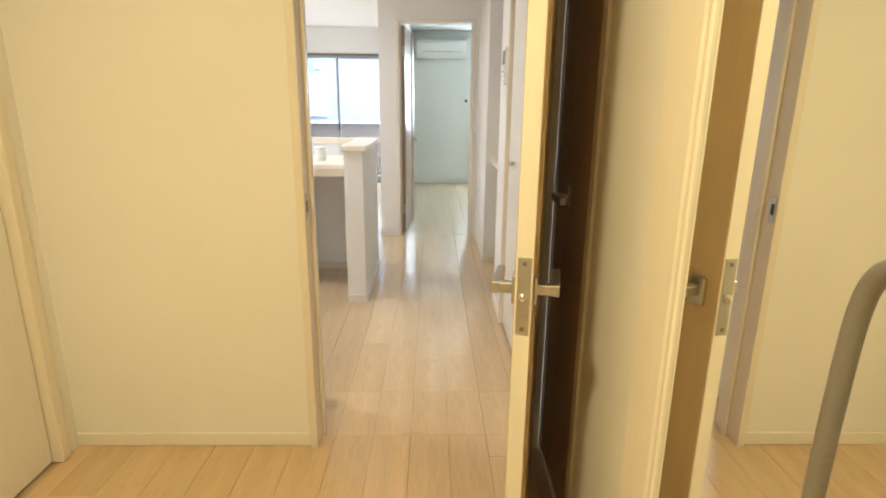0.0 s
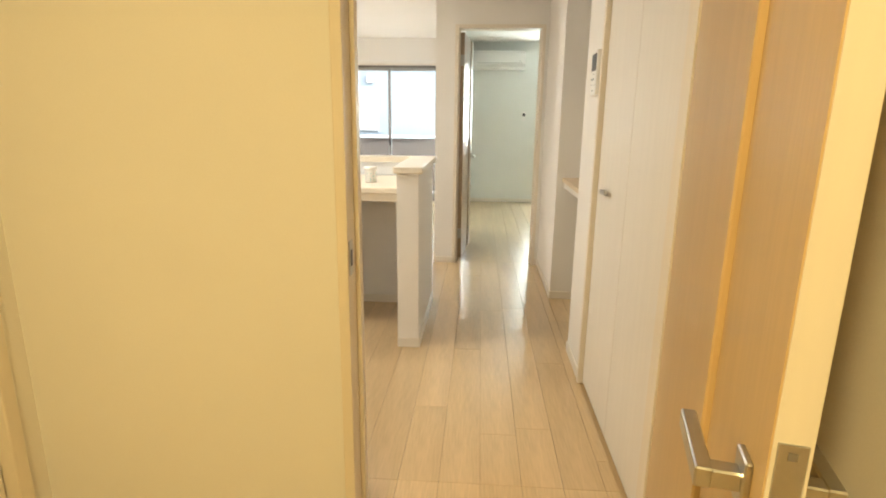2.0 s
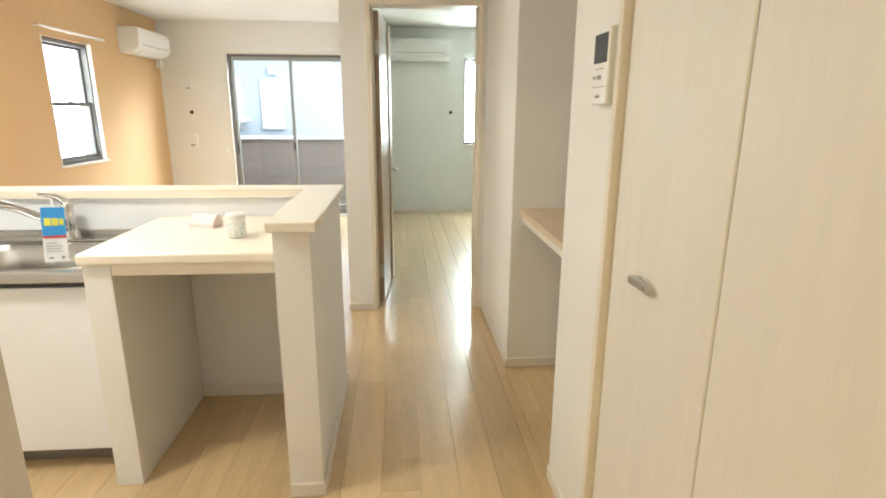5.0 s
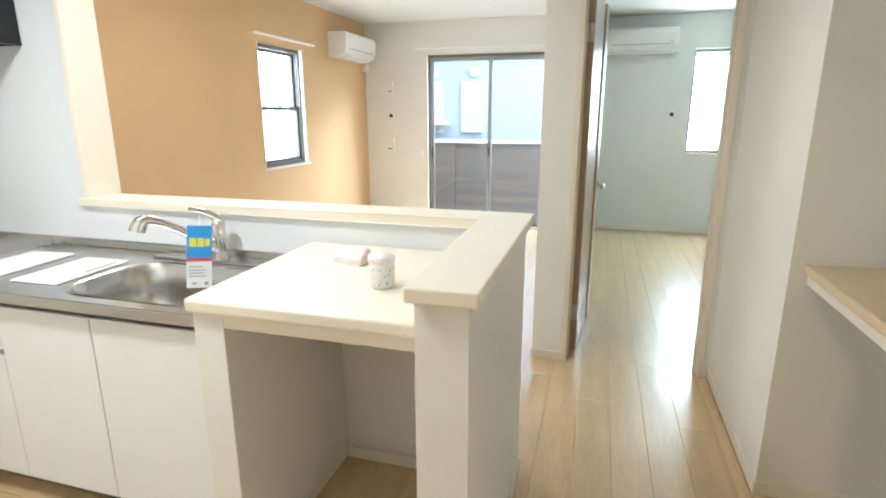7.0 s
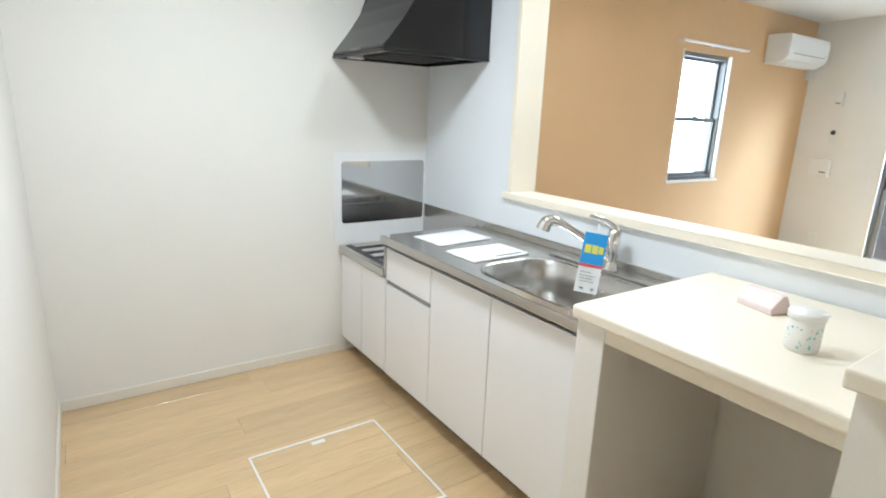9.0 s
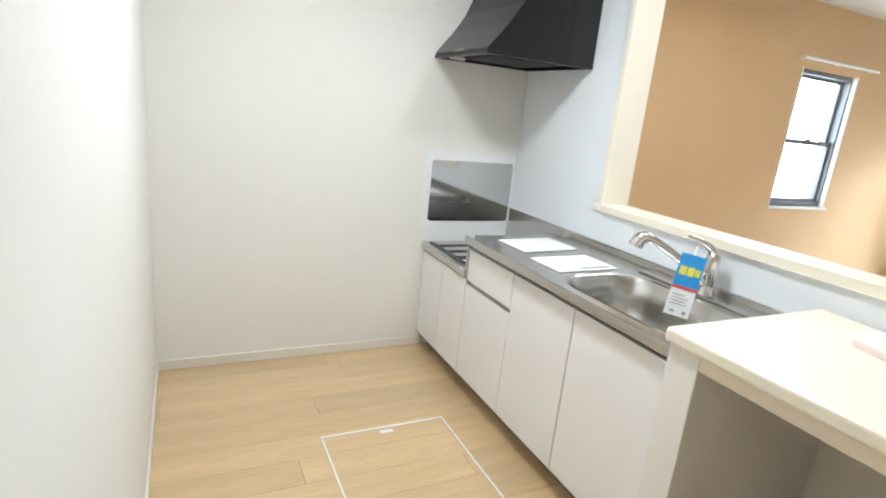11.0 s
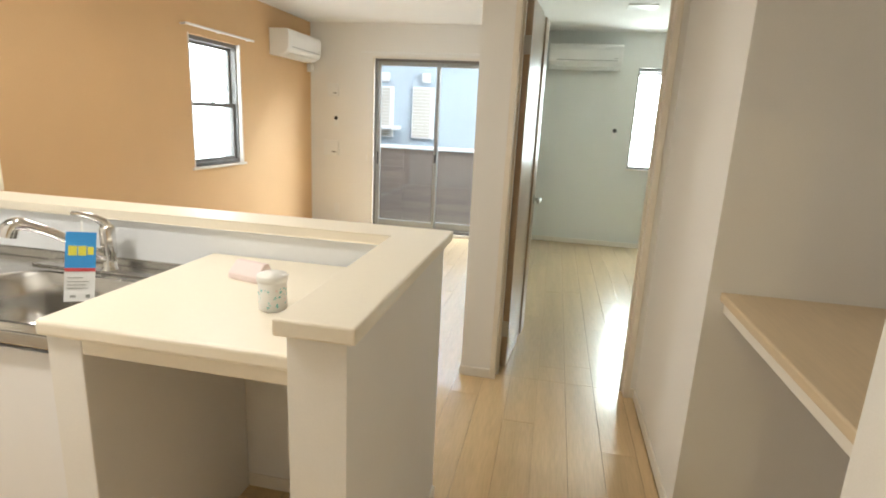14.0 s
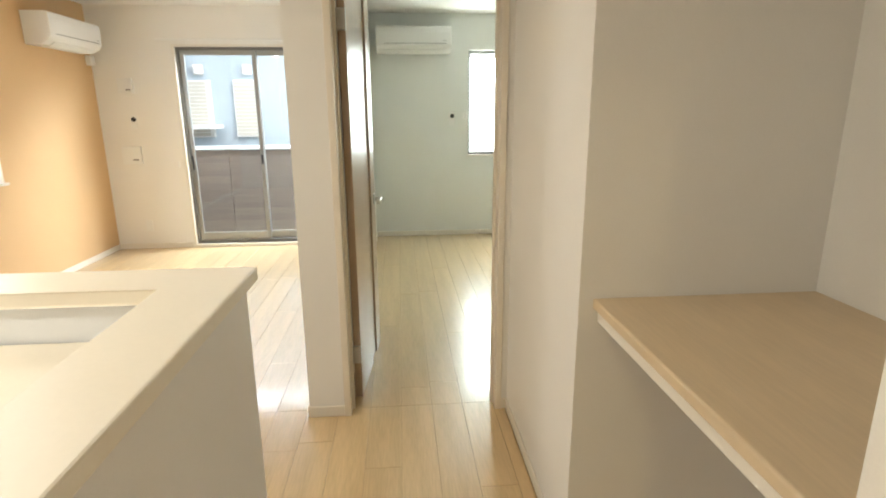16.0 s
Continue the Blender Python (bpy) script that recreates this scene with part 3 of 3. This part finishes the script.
# range hood
hood = empty("range_hood", XL + 0.003, YH0, 1.66, "black enamel range hood over the stove", "range hood")
W = 0.57
prism("canopy", [(-0.004, 0.012), (-0.595, 0.012), (-0.6, 0.024), (-0.565, 0.065), (-0.5, 0.145), (-0.44, 0.235), (-0.39, 0.34), (-0.36, 0.46), (-0.35, 0.7), (-0.004, 0.7)], 0, 0, W, BLACK, hood, 0.006)
boxes("rim", [((0, -0.6, 0), (0.02, -0.004, 0.014)), ((W - 0.02, -0.6, 0), (W, -0.004, 0.014)), ((0.02, -0.6, 0), (W - 0.02, -0.58, 0.014)), ((0.02, -0.024, 0), (W - 0.02, -0.004, 0.014))], BLACK, hood, 0.002)
boxes("filter", [((0.12, -0.48 + i * 0.02, 0.004), (0.45, -0.472 + i * 0.02, 0.012)) for i in range(18)], DARK, hood)
boxes("lamp_cover", [((0.05, -0.54, 0.002), (0.1, -0.46, 0.012))], PLASTIC, hood, 0.002)
boxes("switch", [((0.22, -0.6, 0.022), (0.34, -0.59, 0.032))], GREY, hood)

# side table
tb = empty("kitchen_table", -0.34, 4.4, 0, "cream laminate side counter built between sink and low wall", "counter")
o = (0.34, -4.4)
box("top", (-0.685 + o[0], 4.035 + o[1], 0.875), (-0.01 + o[0], 4.716 + o[1], 0.915), TABLETOP, tb, 0.01, 3)
box("apron", (-0.582 + o[0], 4.058 + o[1], 0.832), (-0.01 + o[0], 4.078 + o[1], 0.875), TABLETOP, tb, 0.002)
box("side", (-0.677 + o[0], 4.056 + o[1], 0), (-0.582 + o[0], 4.714 + o[1], 0.875), PAPER, tb, 0.002)

# cup and folded cloth
c = empty("wipes_tub", -0.216, 4.276, 0.915, "white patterned round tub standing on the counter", "tub")
lathe("body", [(0.031, 0), (0.0345, 0.003), (0.0355, 0.07), (0.034, 0.073), (0.034, 0.075)], (0, 0, 0), PLASTIC, c)
lathe("lid", [(0.0345, 0.074), (0.038, 0.0755), (0.0385, 0.088), (0.036, 0.0925), (0.022, 0.0935), (0.02, 0.096), (0.008, 0.0965)], (0, 0, 0), PLASTIC, c)
boxes("lid_tab", [((0.03, -0.008, 0.0915), (0.043, 0.008, 0.095))], PLASTIC, c, 0.001)
rnd = random.Random(4)
for k, mm in enumerate((TEAL, PINK, TEAL)):
    bm = bmesh.new()
    for i in range(26):
        a, z = rnd.uniform(0, 6.28), rnd.uniform(0.01, 0.062)
        r = 0.03495 + z * 0.0115
        s = rnd.uniform(0.0015, 0.0035)
        bmesh.ops.create_circle(bm, cap_ends=True, segments=6, radius=s, matrix=pose(r * math.cos(a), r * math.sin(a), z, 0, 0, math.degrees(a)) @ pose(0, 0, 0, 0, 90, 0))
    tagged(ob_from(bm, "dots", mm, c), kind="stuff")
cl = prism("tissue_pack", [(-0.036, 0), (0.034, 0), (0.034, 0.016), (0.016, 0.05), (-0.002, 0.05), (-0.036, 0.018)], 0, -0.056, 0.056, PINK, bevel=0.003)
cl.matrix_world = pose(-0.405, 4.49, 0.915, 0, 0, -14)
tagged(cl, "small pink soft pack lying on the counter", "pack")

# floor hatch
fh = empty("floor_hatch", -1.455, 3.695, 0, "underfloor storage hatch with a white metal rim", "floor hatch", kind="structure")
boxes("rim", [((-0.305, -0.287, -0.002), (0.305, -0.278, 0.0035)), ((-0.305, 0.278, -0.002), (0.305, 0.287, 0.0035)), ((-0.305, -0.278, -0.002), (-0.293, 0.278, 0.0035)), ((0.293, -0.278, -0.002), (0.305, 0.278, 0.0035))], PLASTIC, fh)
box("handle", (-0.28, -0.03, -0.002), (-0.255, 0.03, 0.003), PLASTIC, fh, 0.001)


# ---- air conditioners ----
def aircon(m):
    e = empty("air_conditioner", 0, 0, 0, "white wall-mounted split air conditioner", "air conditioner", "air conditioners")
    prism("body", [(0, 0), (-0.13, 0), (-0.19, 0.035), (-0.215, 0.07), (-0.222, 0.2), (-0.215, 0.245), (-0.2, 0.26), (0, 0.26)], 0, 0, 0.79, PLASTIC, e, 0.006, 2)
    boxes("louvre", [((0.08, -0.2205, 0.085), (0.74, -0.2165, 0.09))], GREY, e)
    prism("flap", [(-0.135, -0.004), (-0.185, 0.028), (-0.19, 0.024), (-0.14, -0.01)], 0, 0.09, 0.72, PLASTIC, e)
    boxes("vent", [((0.1 + i * 0.05, -0.172, 0.0155), (0.135 + i * 0.05, -0.165, 0.0185)) for i in range(12)], DARK, e)
    boxes("label", [((0.7, -0.2235, 0.11), (0.74, -0.2215, 0.114))], GREY, e)
    e.matrix_world = m
    return e


ac = aircon(pose(0.285, YB2, 2.03))
copy_thing(ac, pose(XL, 8.48, 1.975, 0, 0, 90))
pc = empty("pipe_cover", XL + 0.03, 9.38, 1.9, "white plastic cover of the air conditioner pipe", "pipe cover")
box("duct", (-0.028, -0.04, -0.02), (0.03, 0.04, 0.075), PLASTIC, pc, 0.01, 2)


# ---- windows ----
def pane(name, a, b, material, parent):
    ob = box(name, a, b, material, parent, 0)
    ob.visible_shadow = False
    return ob


# living room terrace door, two sliding sashes
sx0, sx1, sz0, sz1 = -1.73, -0.2, 0.035, 2.065
sw = empty("window_1", sx0, YB, sz0, "sliding glass terrace door in a bronze aluminium frame", "window", kind="structure")
Wd, Hd = sx1 - sx0, sz1 - sz0
boxes("frame", [((0, 0.03, 0), (0.028, 0.13, Hd)), ((Wd - 0.028, 0.03, 0), (Wd, 0.13, Hd)), ((0.028, 0.03, 0), (Wd - 0.028, 0.13, 0.03)), ((0.028, 0.03, Hd - 0.03), (Wd - 0.028, 0.13, Hd))], BRONZE, sw, 0.002)


def sash(x0, x1, y, st=0.042):
    boxes("sash", [((x0, y, 0.03), (x0 + st, y + 0.03, Hd - 0.03)), ((x1 - st, y, 0.03), (x1, y + 0.03, Hd - 0.03)),
                   ((x0 + st, y, 0.03), (x1 - st, y + 0.03, 0.115)), ((x0 + st, y, Hd - 0.075), (x1 - st, y + 0.03, Hd - 0.03))], ALU, sw, 0.003)
    pane("pane", (x0 + st, y + 0.012, 0.115), (x1 - st, y + 0.018, Hd - 0.075), GLASS, sw)


sash(0.028, Wd / 2 + 0.02, 0.05)
sash(Wd / 2 - 0.02, Wd - 0.028, 0.09)
boxes("latch", [((Wd / 2 - 0.012, 0.03, 0.85), (Wd / 2 + 0.012, 0.05, 0.95)), ((0.035, 0.042, 0.8), (0.05, 0.05, 0.95))], DARK, sw, 0.003)
struct(boxes("trim_terrace", [((sx0 - 0.022, YB - 0.008, 0), (sx0, YB + 0.03, sz1 + 0.022)), ((sx1, YB - 0.008, 0), (sx1 + 0.022, YB + 0.03, sz1 + 0.022)), ((sx0, YB - 0.008, sz1), (sx1, YB + 0.03, sz1 + 0.022)), ((sx0, YB - 0.02, 0), (sx1, YB + 0.03, sz0))], BASE, bevel=0.002), "white window lining", "trim")


def curtain_rail(a, b, out, label="white curtain rail above the window"):
    e = empty("curtain_rail", *a, label, "curtain rail", "curtain rails")
    d = Vector(b) - Vector(a)
    o = Vector(out) * 0.06
    s = [0.009 if abs(v) < 0.01 else 0 for v in d]
    box("rail", [o[i] - s[i] for i in range(3)], [d[i] + o[i] + s[i] for i in range(3)], PLASTIC, e, 0.003)
    for f in (0.03, 0.5, 0.97):
        c = d * f
        w = [0.008 if abs(v) > 0.01 else 0.006 for v in d]
        box("bracket", [c[i] - w[i] for i in range(3)], [c[i] + o[i] + w[i] for i in range(3)], PLASTIC, e, 0.001)
    return e


curtain_rail((-1.88, YB, 2.125), (-0.06, YB, 2.125), (0, -1, 0))
curtain_rail((XL, 7.08, 2.045), (XL, 8.08, 2.045), (1, 0, 0))

# living room side window, double hung
w3 = empty("window_2", XL - 0.14, 7.185, 0.905, "narrow double-hung window with frosted glass in a bronze frame", "window", kind="structure")
ww, wh = 0.745, 1.08
boxes("frame", [((0.02, 0, 0), (0.11, 0.03, wh)), ((0.02, ww - 0.03, 0), (0.11, ww, wh)), ((0.02, 0.03, 0), (0.11, ww - 0.03, 0.03)), ((0.02, 0.03, wh - 0.035), (0.11, ww - 0.03, wh))], BRONZE, w3, 0.002)
boxes("sash", [((0.05, 0.03, 0.03), (0.08, 0.055, 0.53)), ((0.05, ww - 0.055, 0.03), (0.08, ww - 0.03, 0.53)), ((0.05, 0.055, 0.03), (0.08, ww - 0.055, 0.06)), ((0.05, 0.03, 0.51), (0.085, ww - 0.03, 0.545)),
               ((0.03, 0.03, 0.545), (0.05, 0.055, wh - 0.035)), ((0.03, ww - 0.055, 0.545), (0.05, ww - 0.03, wh - 0.035)), ((0.03, 0.055, wh - 0.06), (0.05, ww - 0.055, wh - 0.035)),
               ((0.085, ww / 2 - 0.03, 0.53), (0.1, ww / 2 + 0.03, 0.56))], BRONZE, w3, 0.002)
pane("pane", (0.062, 0.055, 0.06), (0.067, ww - 0.055, 0.51), GLASS, w3)
bm = bmesh.new()
for k in range(-9, 13):
    for sgn in (1, -1):
        a = Vector((0.0645, 0.06 + k * 0.0625, 0.062 if sgn > 0 else 0.508))
        b = a + Vector((0, 0.26, sgn * 0.446))
        f0 = max(0.0, (0.057 - a.y) / 0.26)
        f1 = min(1.0, (ww - 0.057 - a.y) / 0.26)
        if f1 - f0 > 0.05:
            p0, p1 = a.lerp(b, f0), a.lerp(b, f1)
            vs = [bm.verts.new(p0 + Vector((dx, dy, 0))) for dx, dy in ((0, -0.0011), (0.0008, 0), (0, 0.0011), (-0.0008, 0))]
            us = [bm.verts.new(p1 + Vector((dx, dy, 0))) for dx, dy in ((0, -0.0011), (0.0008, 0), (0, 0.0011), (-0.0008, 0))]
            for i in range(4):
                bm.faces.new((vs[i], vs[(i + 1) % 4], us[(i + 1) % 4], us[i]))
tagged(ob_from(bm, "wire", ALU, w3), kind="stuff")
pane("pane", (0.038, 0.055, 0.545), (0.043, ww - 0.055, wh - 0.06), GLASS, w3)
struct(boxes("trim_side_window", [((XL - 0.03, 7.155, 0.885), (XL + 0.02, 7.96, 0.905)), ((XL - 0.03, 7.912, 0.905), (XL + 0.006, 7.932, 1.99)), ((XL - 0.03, 7.183, 0.905), (XL + 0.006, 7.195, 1.99))], BASE, bevel=0.002), "white window sill and lining", "trim")

# bedroom window
w4 = empty("window_3", 1.285, YB2, 0.94, "narrow bedroom window with frosted glass", "window", kind="structure")
boxes("frame", [((0, 0.04, 0), (0.022, 0.12, 1.135)), ((0.358, 0.04, 0), (0.38, 0.12, 1.135)), ((0.022, 0.04, 0), (0.358, 0.12, 0.025)), ((0.022, 0.04, 1.1), (0.358, 0.12, 1.135))], BRONZE, w4, 0.002)
pane("pane", (0.022, 0.07, 0.025), (0.358, 0.075, 1.1), GLASS, w4)
struct(boxes("trim_bedroom_window", [((1.265, YB2 - 0.012, 0.92), (1.685, YB2 + 0.04, 0.94))], BASE, bevel=0.002), "white window sill", "trim")


# ---- wall plates ----
def plate(name, x, y, z, w, h, label, dark=True, deep=0.009):
    e = empty(name, x, y, z, label, "wall plate")
    box("cover", (-w / 2, -deep, -h / 2), (w / 2, 0, h / 2), PLASTIC, e, 0.003)
    if dark:
        boxes("mark", [((w * 0.05, -deep - 0.0015, -h * 0.3), (w * 0.35, -deep + 0.0005, -h * 0.22))], GREY, e)
    return e


def socket(x, y, z):
    e = empty("wall_socket", x, y, z, "small dark round outlet on a white plate", "socket", "wall outlets")
    box("cover", (-0.03, -0.006, -0.1), (0.03, 0, 0.05), PLASTIC, e, 0.002)
    ins = lathe("insert", [(0.024, 0), (0.024, 0.009), (0.019, 0.011)], (0, 0, 0), DARK, e, 16)
    ins.matrix_basis = pose(0, 0, 0, 90)
    return e


plate("wall_box", -2.24, YB, 1.69, 0.14, 0.15, "small white control box on the wall", True, 0.03)
plate("wall_box", -2.265, YB, 1.0, 0.19, 0.18, "white switch box on the wall", True, 0.035)
socket(-2.21, YB, 1.36)
socket(1.1, YB2, 1.37)
plate("wall_hook", 1.24, YB2, 1.37, 0.02, 0.06, "small grey curtain tieback hook", False)
plate("wall_hook", -1.815, YB, 0.9, 0.025, 0.07, "small curtain tieback hook", False)
plate("wall_outlet", -2.2, YB, 0.25, 0.07, 0.12, "white wall outlet near the floor", False)

# ---- ceiling fixtures ----
for nm, x, y, r, mm in (("kitchen_ceiling_light", -1.2, 3.5, 0.2, GLOW), ("counter_downlight", -0.95, 4.45, 0.085, GLOW), ("living_ceiling_light", -1.4, 5.7, 0.25, GLOW), ("hall_downlight", 0.05, 0.6, 0.09, WARMGLOW)):
    e = empty(nm, x, y, H, "round white ceiling light, switched on", "ceiling light")
    d = 0.085 if r > 0.1 else 0.025
    lathe("housing", [(r * 0.97, -0.002), (r, -0.01), (r, -d + 0.01), (r * 0.96, -d)], (0, 0, 0), PLASTIC, e, 40)
    lathe("diffuser", [(r * 0.9, -d - 0.001), (r * 0.8, -d - 0.004), (r * 0.3, -d - 0.006)], (0, 0, 0), mm, e, 40)
cp = box("ceiling_plate", (0.95, 8.3, H - 0.012), (1.2, 8.5, H), PLASTIC, bevel=0.004)
tagged(cp, "flat white ceiling socket plate", "ceiling plate")
cp = boxes("ceiling_hatch", [((-0.9, 5.6, H - 0.008), (-0.44, 5.615, H)), ((-0.9, 6.045, H - 0.008), (-0.44, 6.06, H)), ((-0.9, 5.615, H - 0.008), (-0.885, 6.045, H)), ((-0.455, 5.615, H - 0.008), (-0.44, 6.045, H))], PLASTIC)
tagged(cp, "white frame of a ceiling access hatch", "ceiling hatch", kind="structure")

# ---- outside ----
struct(box("ground", (-300, -300, -0.6), (300, 300, -0.45), CONCRETE, bevel=0), "grey concrete ground outside", "ground")
fe = empty("fence", 0, 11.3, -0.45, "dark brown boarded fence with a pale coping", "fence")
fx0, fx1 = -5.5, 3.6
box("coping", (fx0, -0.05, 1.39), (fx1, 0.08, 1.43), PALE, fe, 0.004)
for i in range(6):
    box("post", (fx0 + i * 1.8, 0.02, 0), (fx0 + i * 1.8 + 0.06, 0.08, 1.39), BRONZE, fe)
bm = bmesh.new()
add_box(bm, (-0.5, -0.009, 0.0005), (0.5, 0.009, 0.09), 0.0015)
slat = ob_from(bm, "fence_board", FENCE, fe)
for r in range(15):
    for k in range(5):
        ob = slat if r == k == 0 else new("fence_board", slat.data)
        ob.parent = fe
        ob.matrix_basis = Matrix.LocRotScale((fx0 + 1.82 * (k + 0.5), 0.005, 0.02 + r * 0.0905), None, (1.815, 1, 1))


def house(name, x0, x1, y0, y1, h, material, label):
    e = empty(name, x0, y0, -0.45, label, "house")
    box("wall", (0, 0, 0), (x1 - x0, y1 - y0, h), material, e, 0.01)
    prism("roof", [(-0.4, h), (y1 - y0 + 0.4, h), ((y1 - y0) / 2, h + 1.6)], 0, -0.3, x1 - x0 + 0.3, GREY, e)
    return e


hs = house("neighbour_house", -7.5, 0.9, 13.4, 20, 5.6, SIDING, "grey-blue clapboard neighbouring house")
boxes("siding_lap", [((0.0, -0.003, 0.2 + i * 0.18), (8.4, 0.0, 0.203 + i * 0.18)) for i in range(29)], SIDING, hs)
for x in (-3.1, -2.3, -4.7):
    boxes("shutter", [((x + 7.5, -0.07, 1.47), (x + 7.93, -0.005, 2.42))], PALE, hs, 0.01)
    boxes("shutter_slat", [((x + 7.52, -0.075, 1.5 + i * 0.06), (x + 7.86, -0.068, 1.55 + i * 0.06)) for i in range(15)], CREAM, hs)
    boxes("vent_hood", [((x + 7.68, -0.12, 2.5), (x + 7.84, -0.005, 2.67))], PALE, hs, 0.03, 2)
boxes("canopy", [((4.1, -0.7, 1.62), (5.0, -0.08, 1.69)), ((4.15, -0.6, 1.3), (4.4, -0.08, 1.62))], PALE, hs, 0.01)
house("pale_house", 1.3, 8.5, 12.6, 19, 5.6, PALE, "pale rendered neighbouring house")
sh = house("side_house", -9.5, -3.9, 2.0, 11.5, 5.6, PALE, "pale neighbouring house beside the window")
boxes("siding_lap", [((5.6, 0.0, 0.2 + i * 0.2), (5.612, 9.5, 0.206 + i * 0.2)) for i in range(27)], PALE, sh)

# outer shell over the rooms
struct(boxes("roof_slab", [((-2.9, -1.5, H + 0.125), (2.6, 10.0, H + 0.3))], PALE), "flat roof slab over the rooms", "roof")

# ---- floor boards ----
fl = struct(box("floor", (-2.8, -1.4, -0.45), (2.5, 9.95, -0.006), GAP, bevel=0), "glossy pale maple plank floor", "floor")
rooms = [(-0.81, -1.23, XR, YP + 0.06), (XL, YK, XR, YD + 0.06), (XL, YD + 0.06, XS0, YB), (XS1, YD + 0.06, 2.3, YB2), (-0.01, YP + 0.06, XR, YK), (XR, 3.995, 1.69, 4.93)]
PW, PL = 0.151, 1.515
shared = {}


def board_mesh(w, l):
    key = (round(w, 3), round(l, 3))
    if key not in shared:
        bm = bmesh.new()
        add_box(bm, (0.0005, 0.0005, -0.006), (w - 0.0005, l - 0.0005, 0), 0.0006)
        bmesh.ops.recalc_face_normals(bm, faces=bm.faces)
        me = bpy.data.meshes.new("plank")
        bm.to_mesh(me)
        bm.free()
        me.materials.append(FLOORING)
        shared[key] = me
    return shared[key]


far = bmesh.new()
for rx0, ry0, rx1, ry1 in rooms:
    i0, i1 = math.floor((rx0 + 3) / PW), math.ceil((rx1 + 3) / PW)
    for i in range(i0, i1):
        a0, a1 = max(rx0, -3 + i * PW), min(rx1, -3 + (i + 1) * PW)
        if a1 - a0 < 0.01:
            continue
        off = (i * 0.505 + (i % 4) * 0.15) % PL - PL
        y = -1.4 + off
        while y < ry1:
            b0, b1 = max(ry0, y), min(ry1, y + PL)
            y += PL
            if b1 - b0 < 0.004:
                continue
            if b0 > 7.2 or b1 < 0.2:
                add_box(far, (a0 + 0.0007, b0 + 0.0007, -0.006), (a1 - 0.0007, b1 - 0.0007, 0), 0.0012)
                continue
            ob = new("plank", board_mesh(a1 - a0, b1 - b0))
            ob.parent = fl
            ob.location = (a0, b0, 0)
ob = ob_from(far, "plank_field", FLOORING, fl)
tagged(ob, kind="stuff")
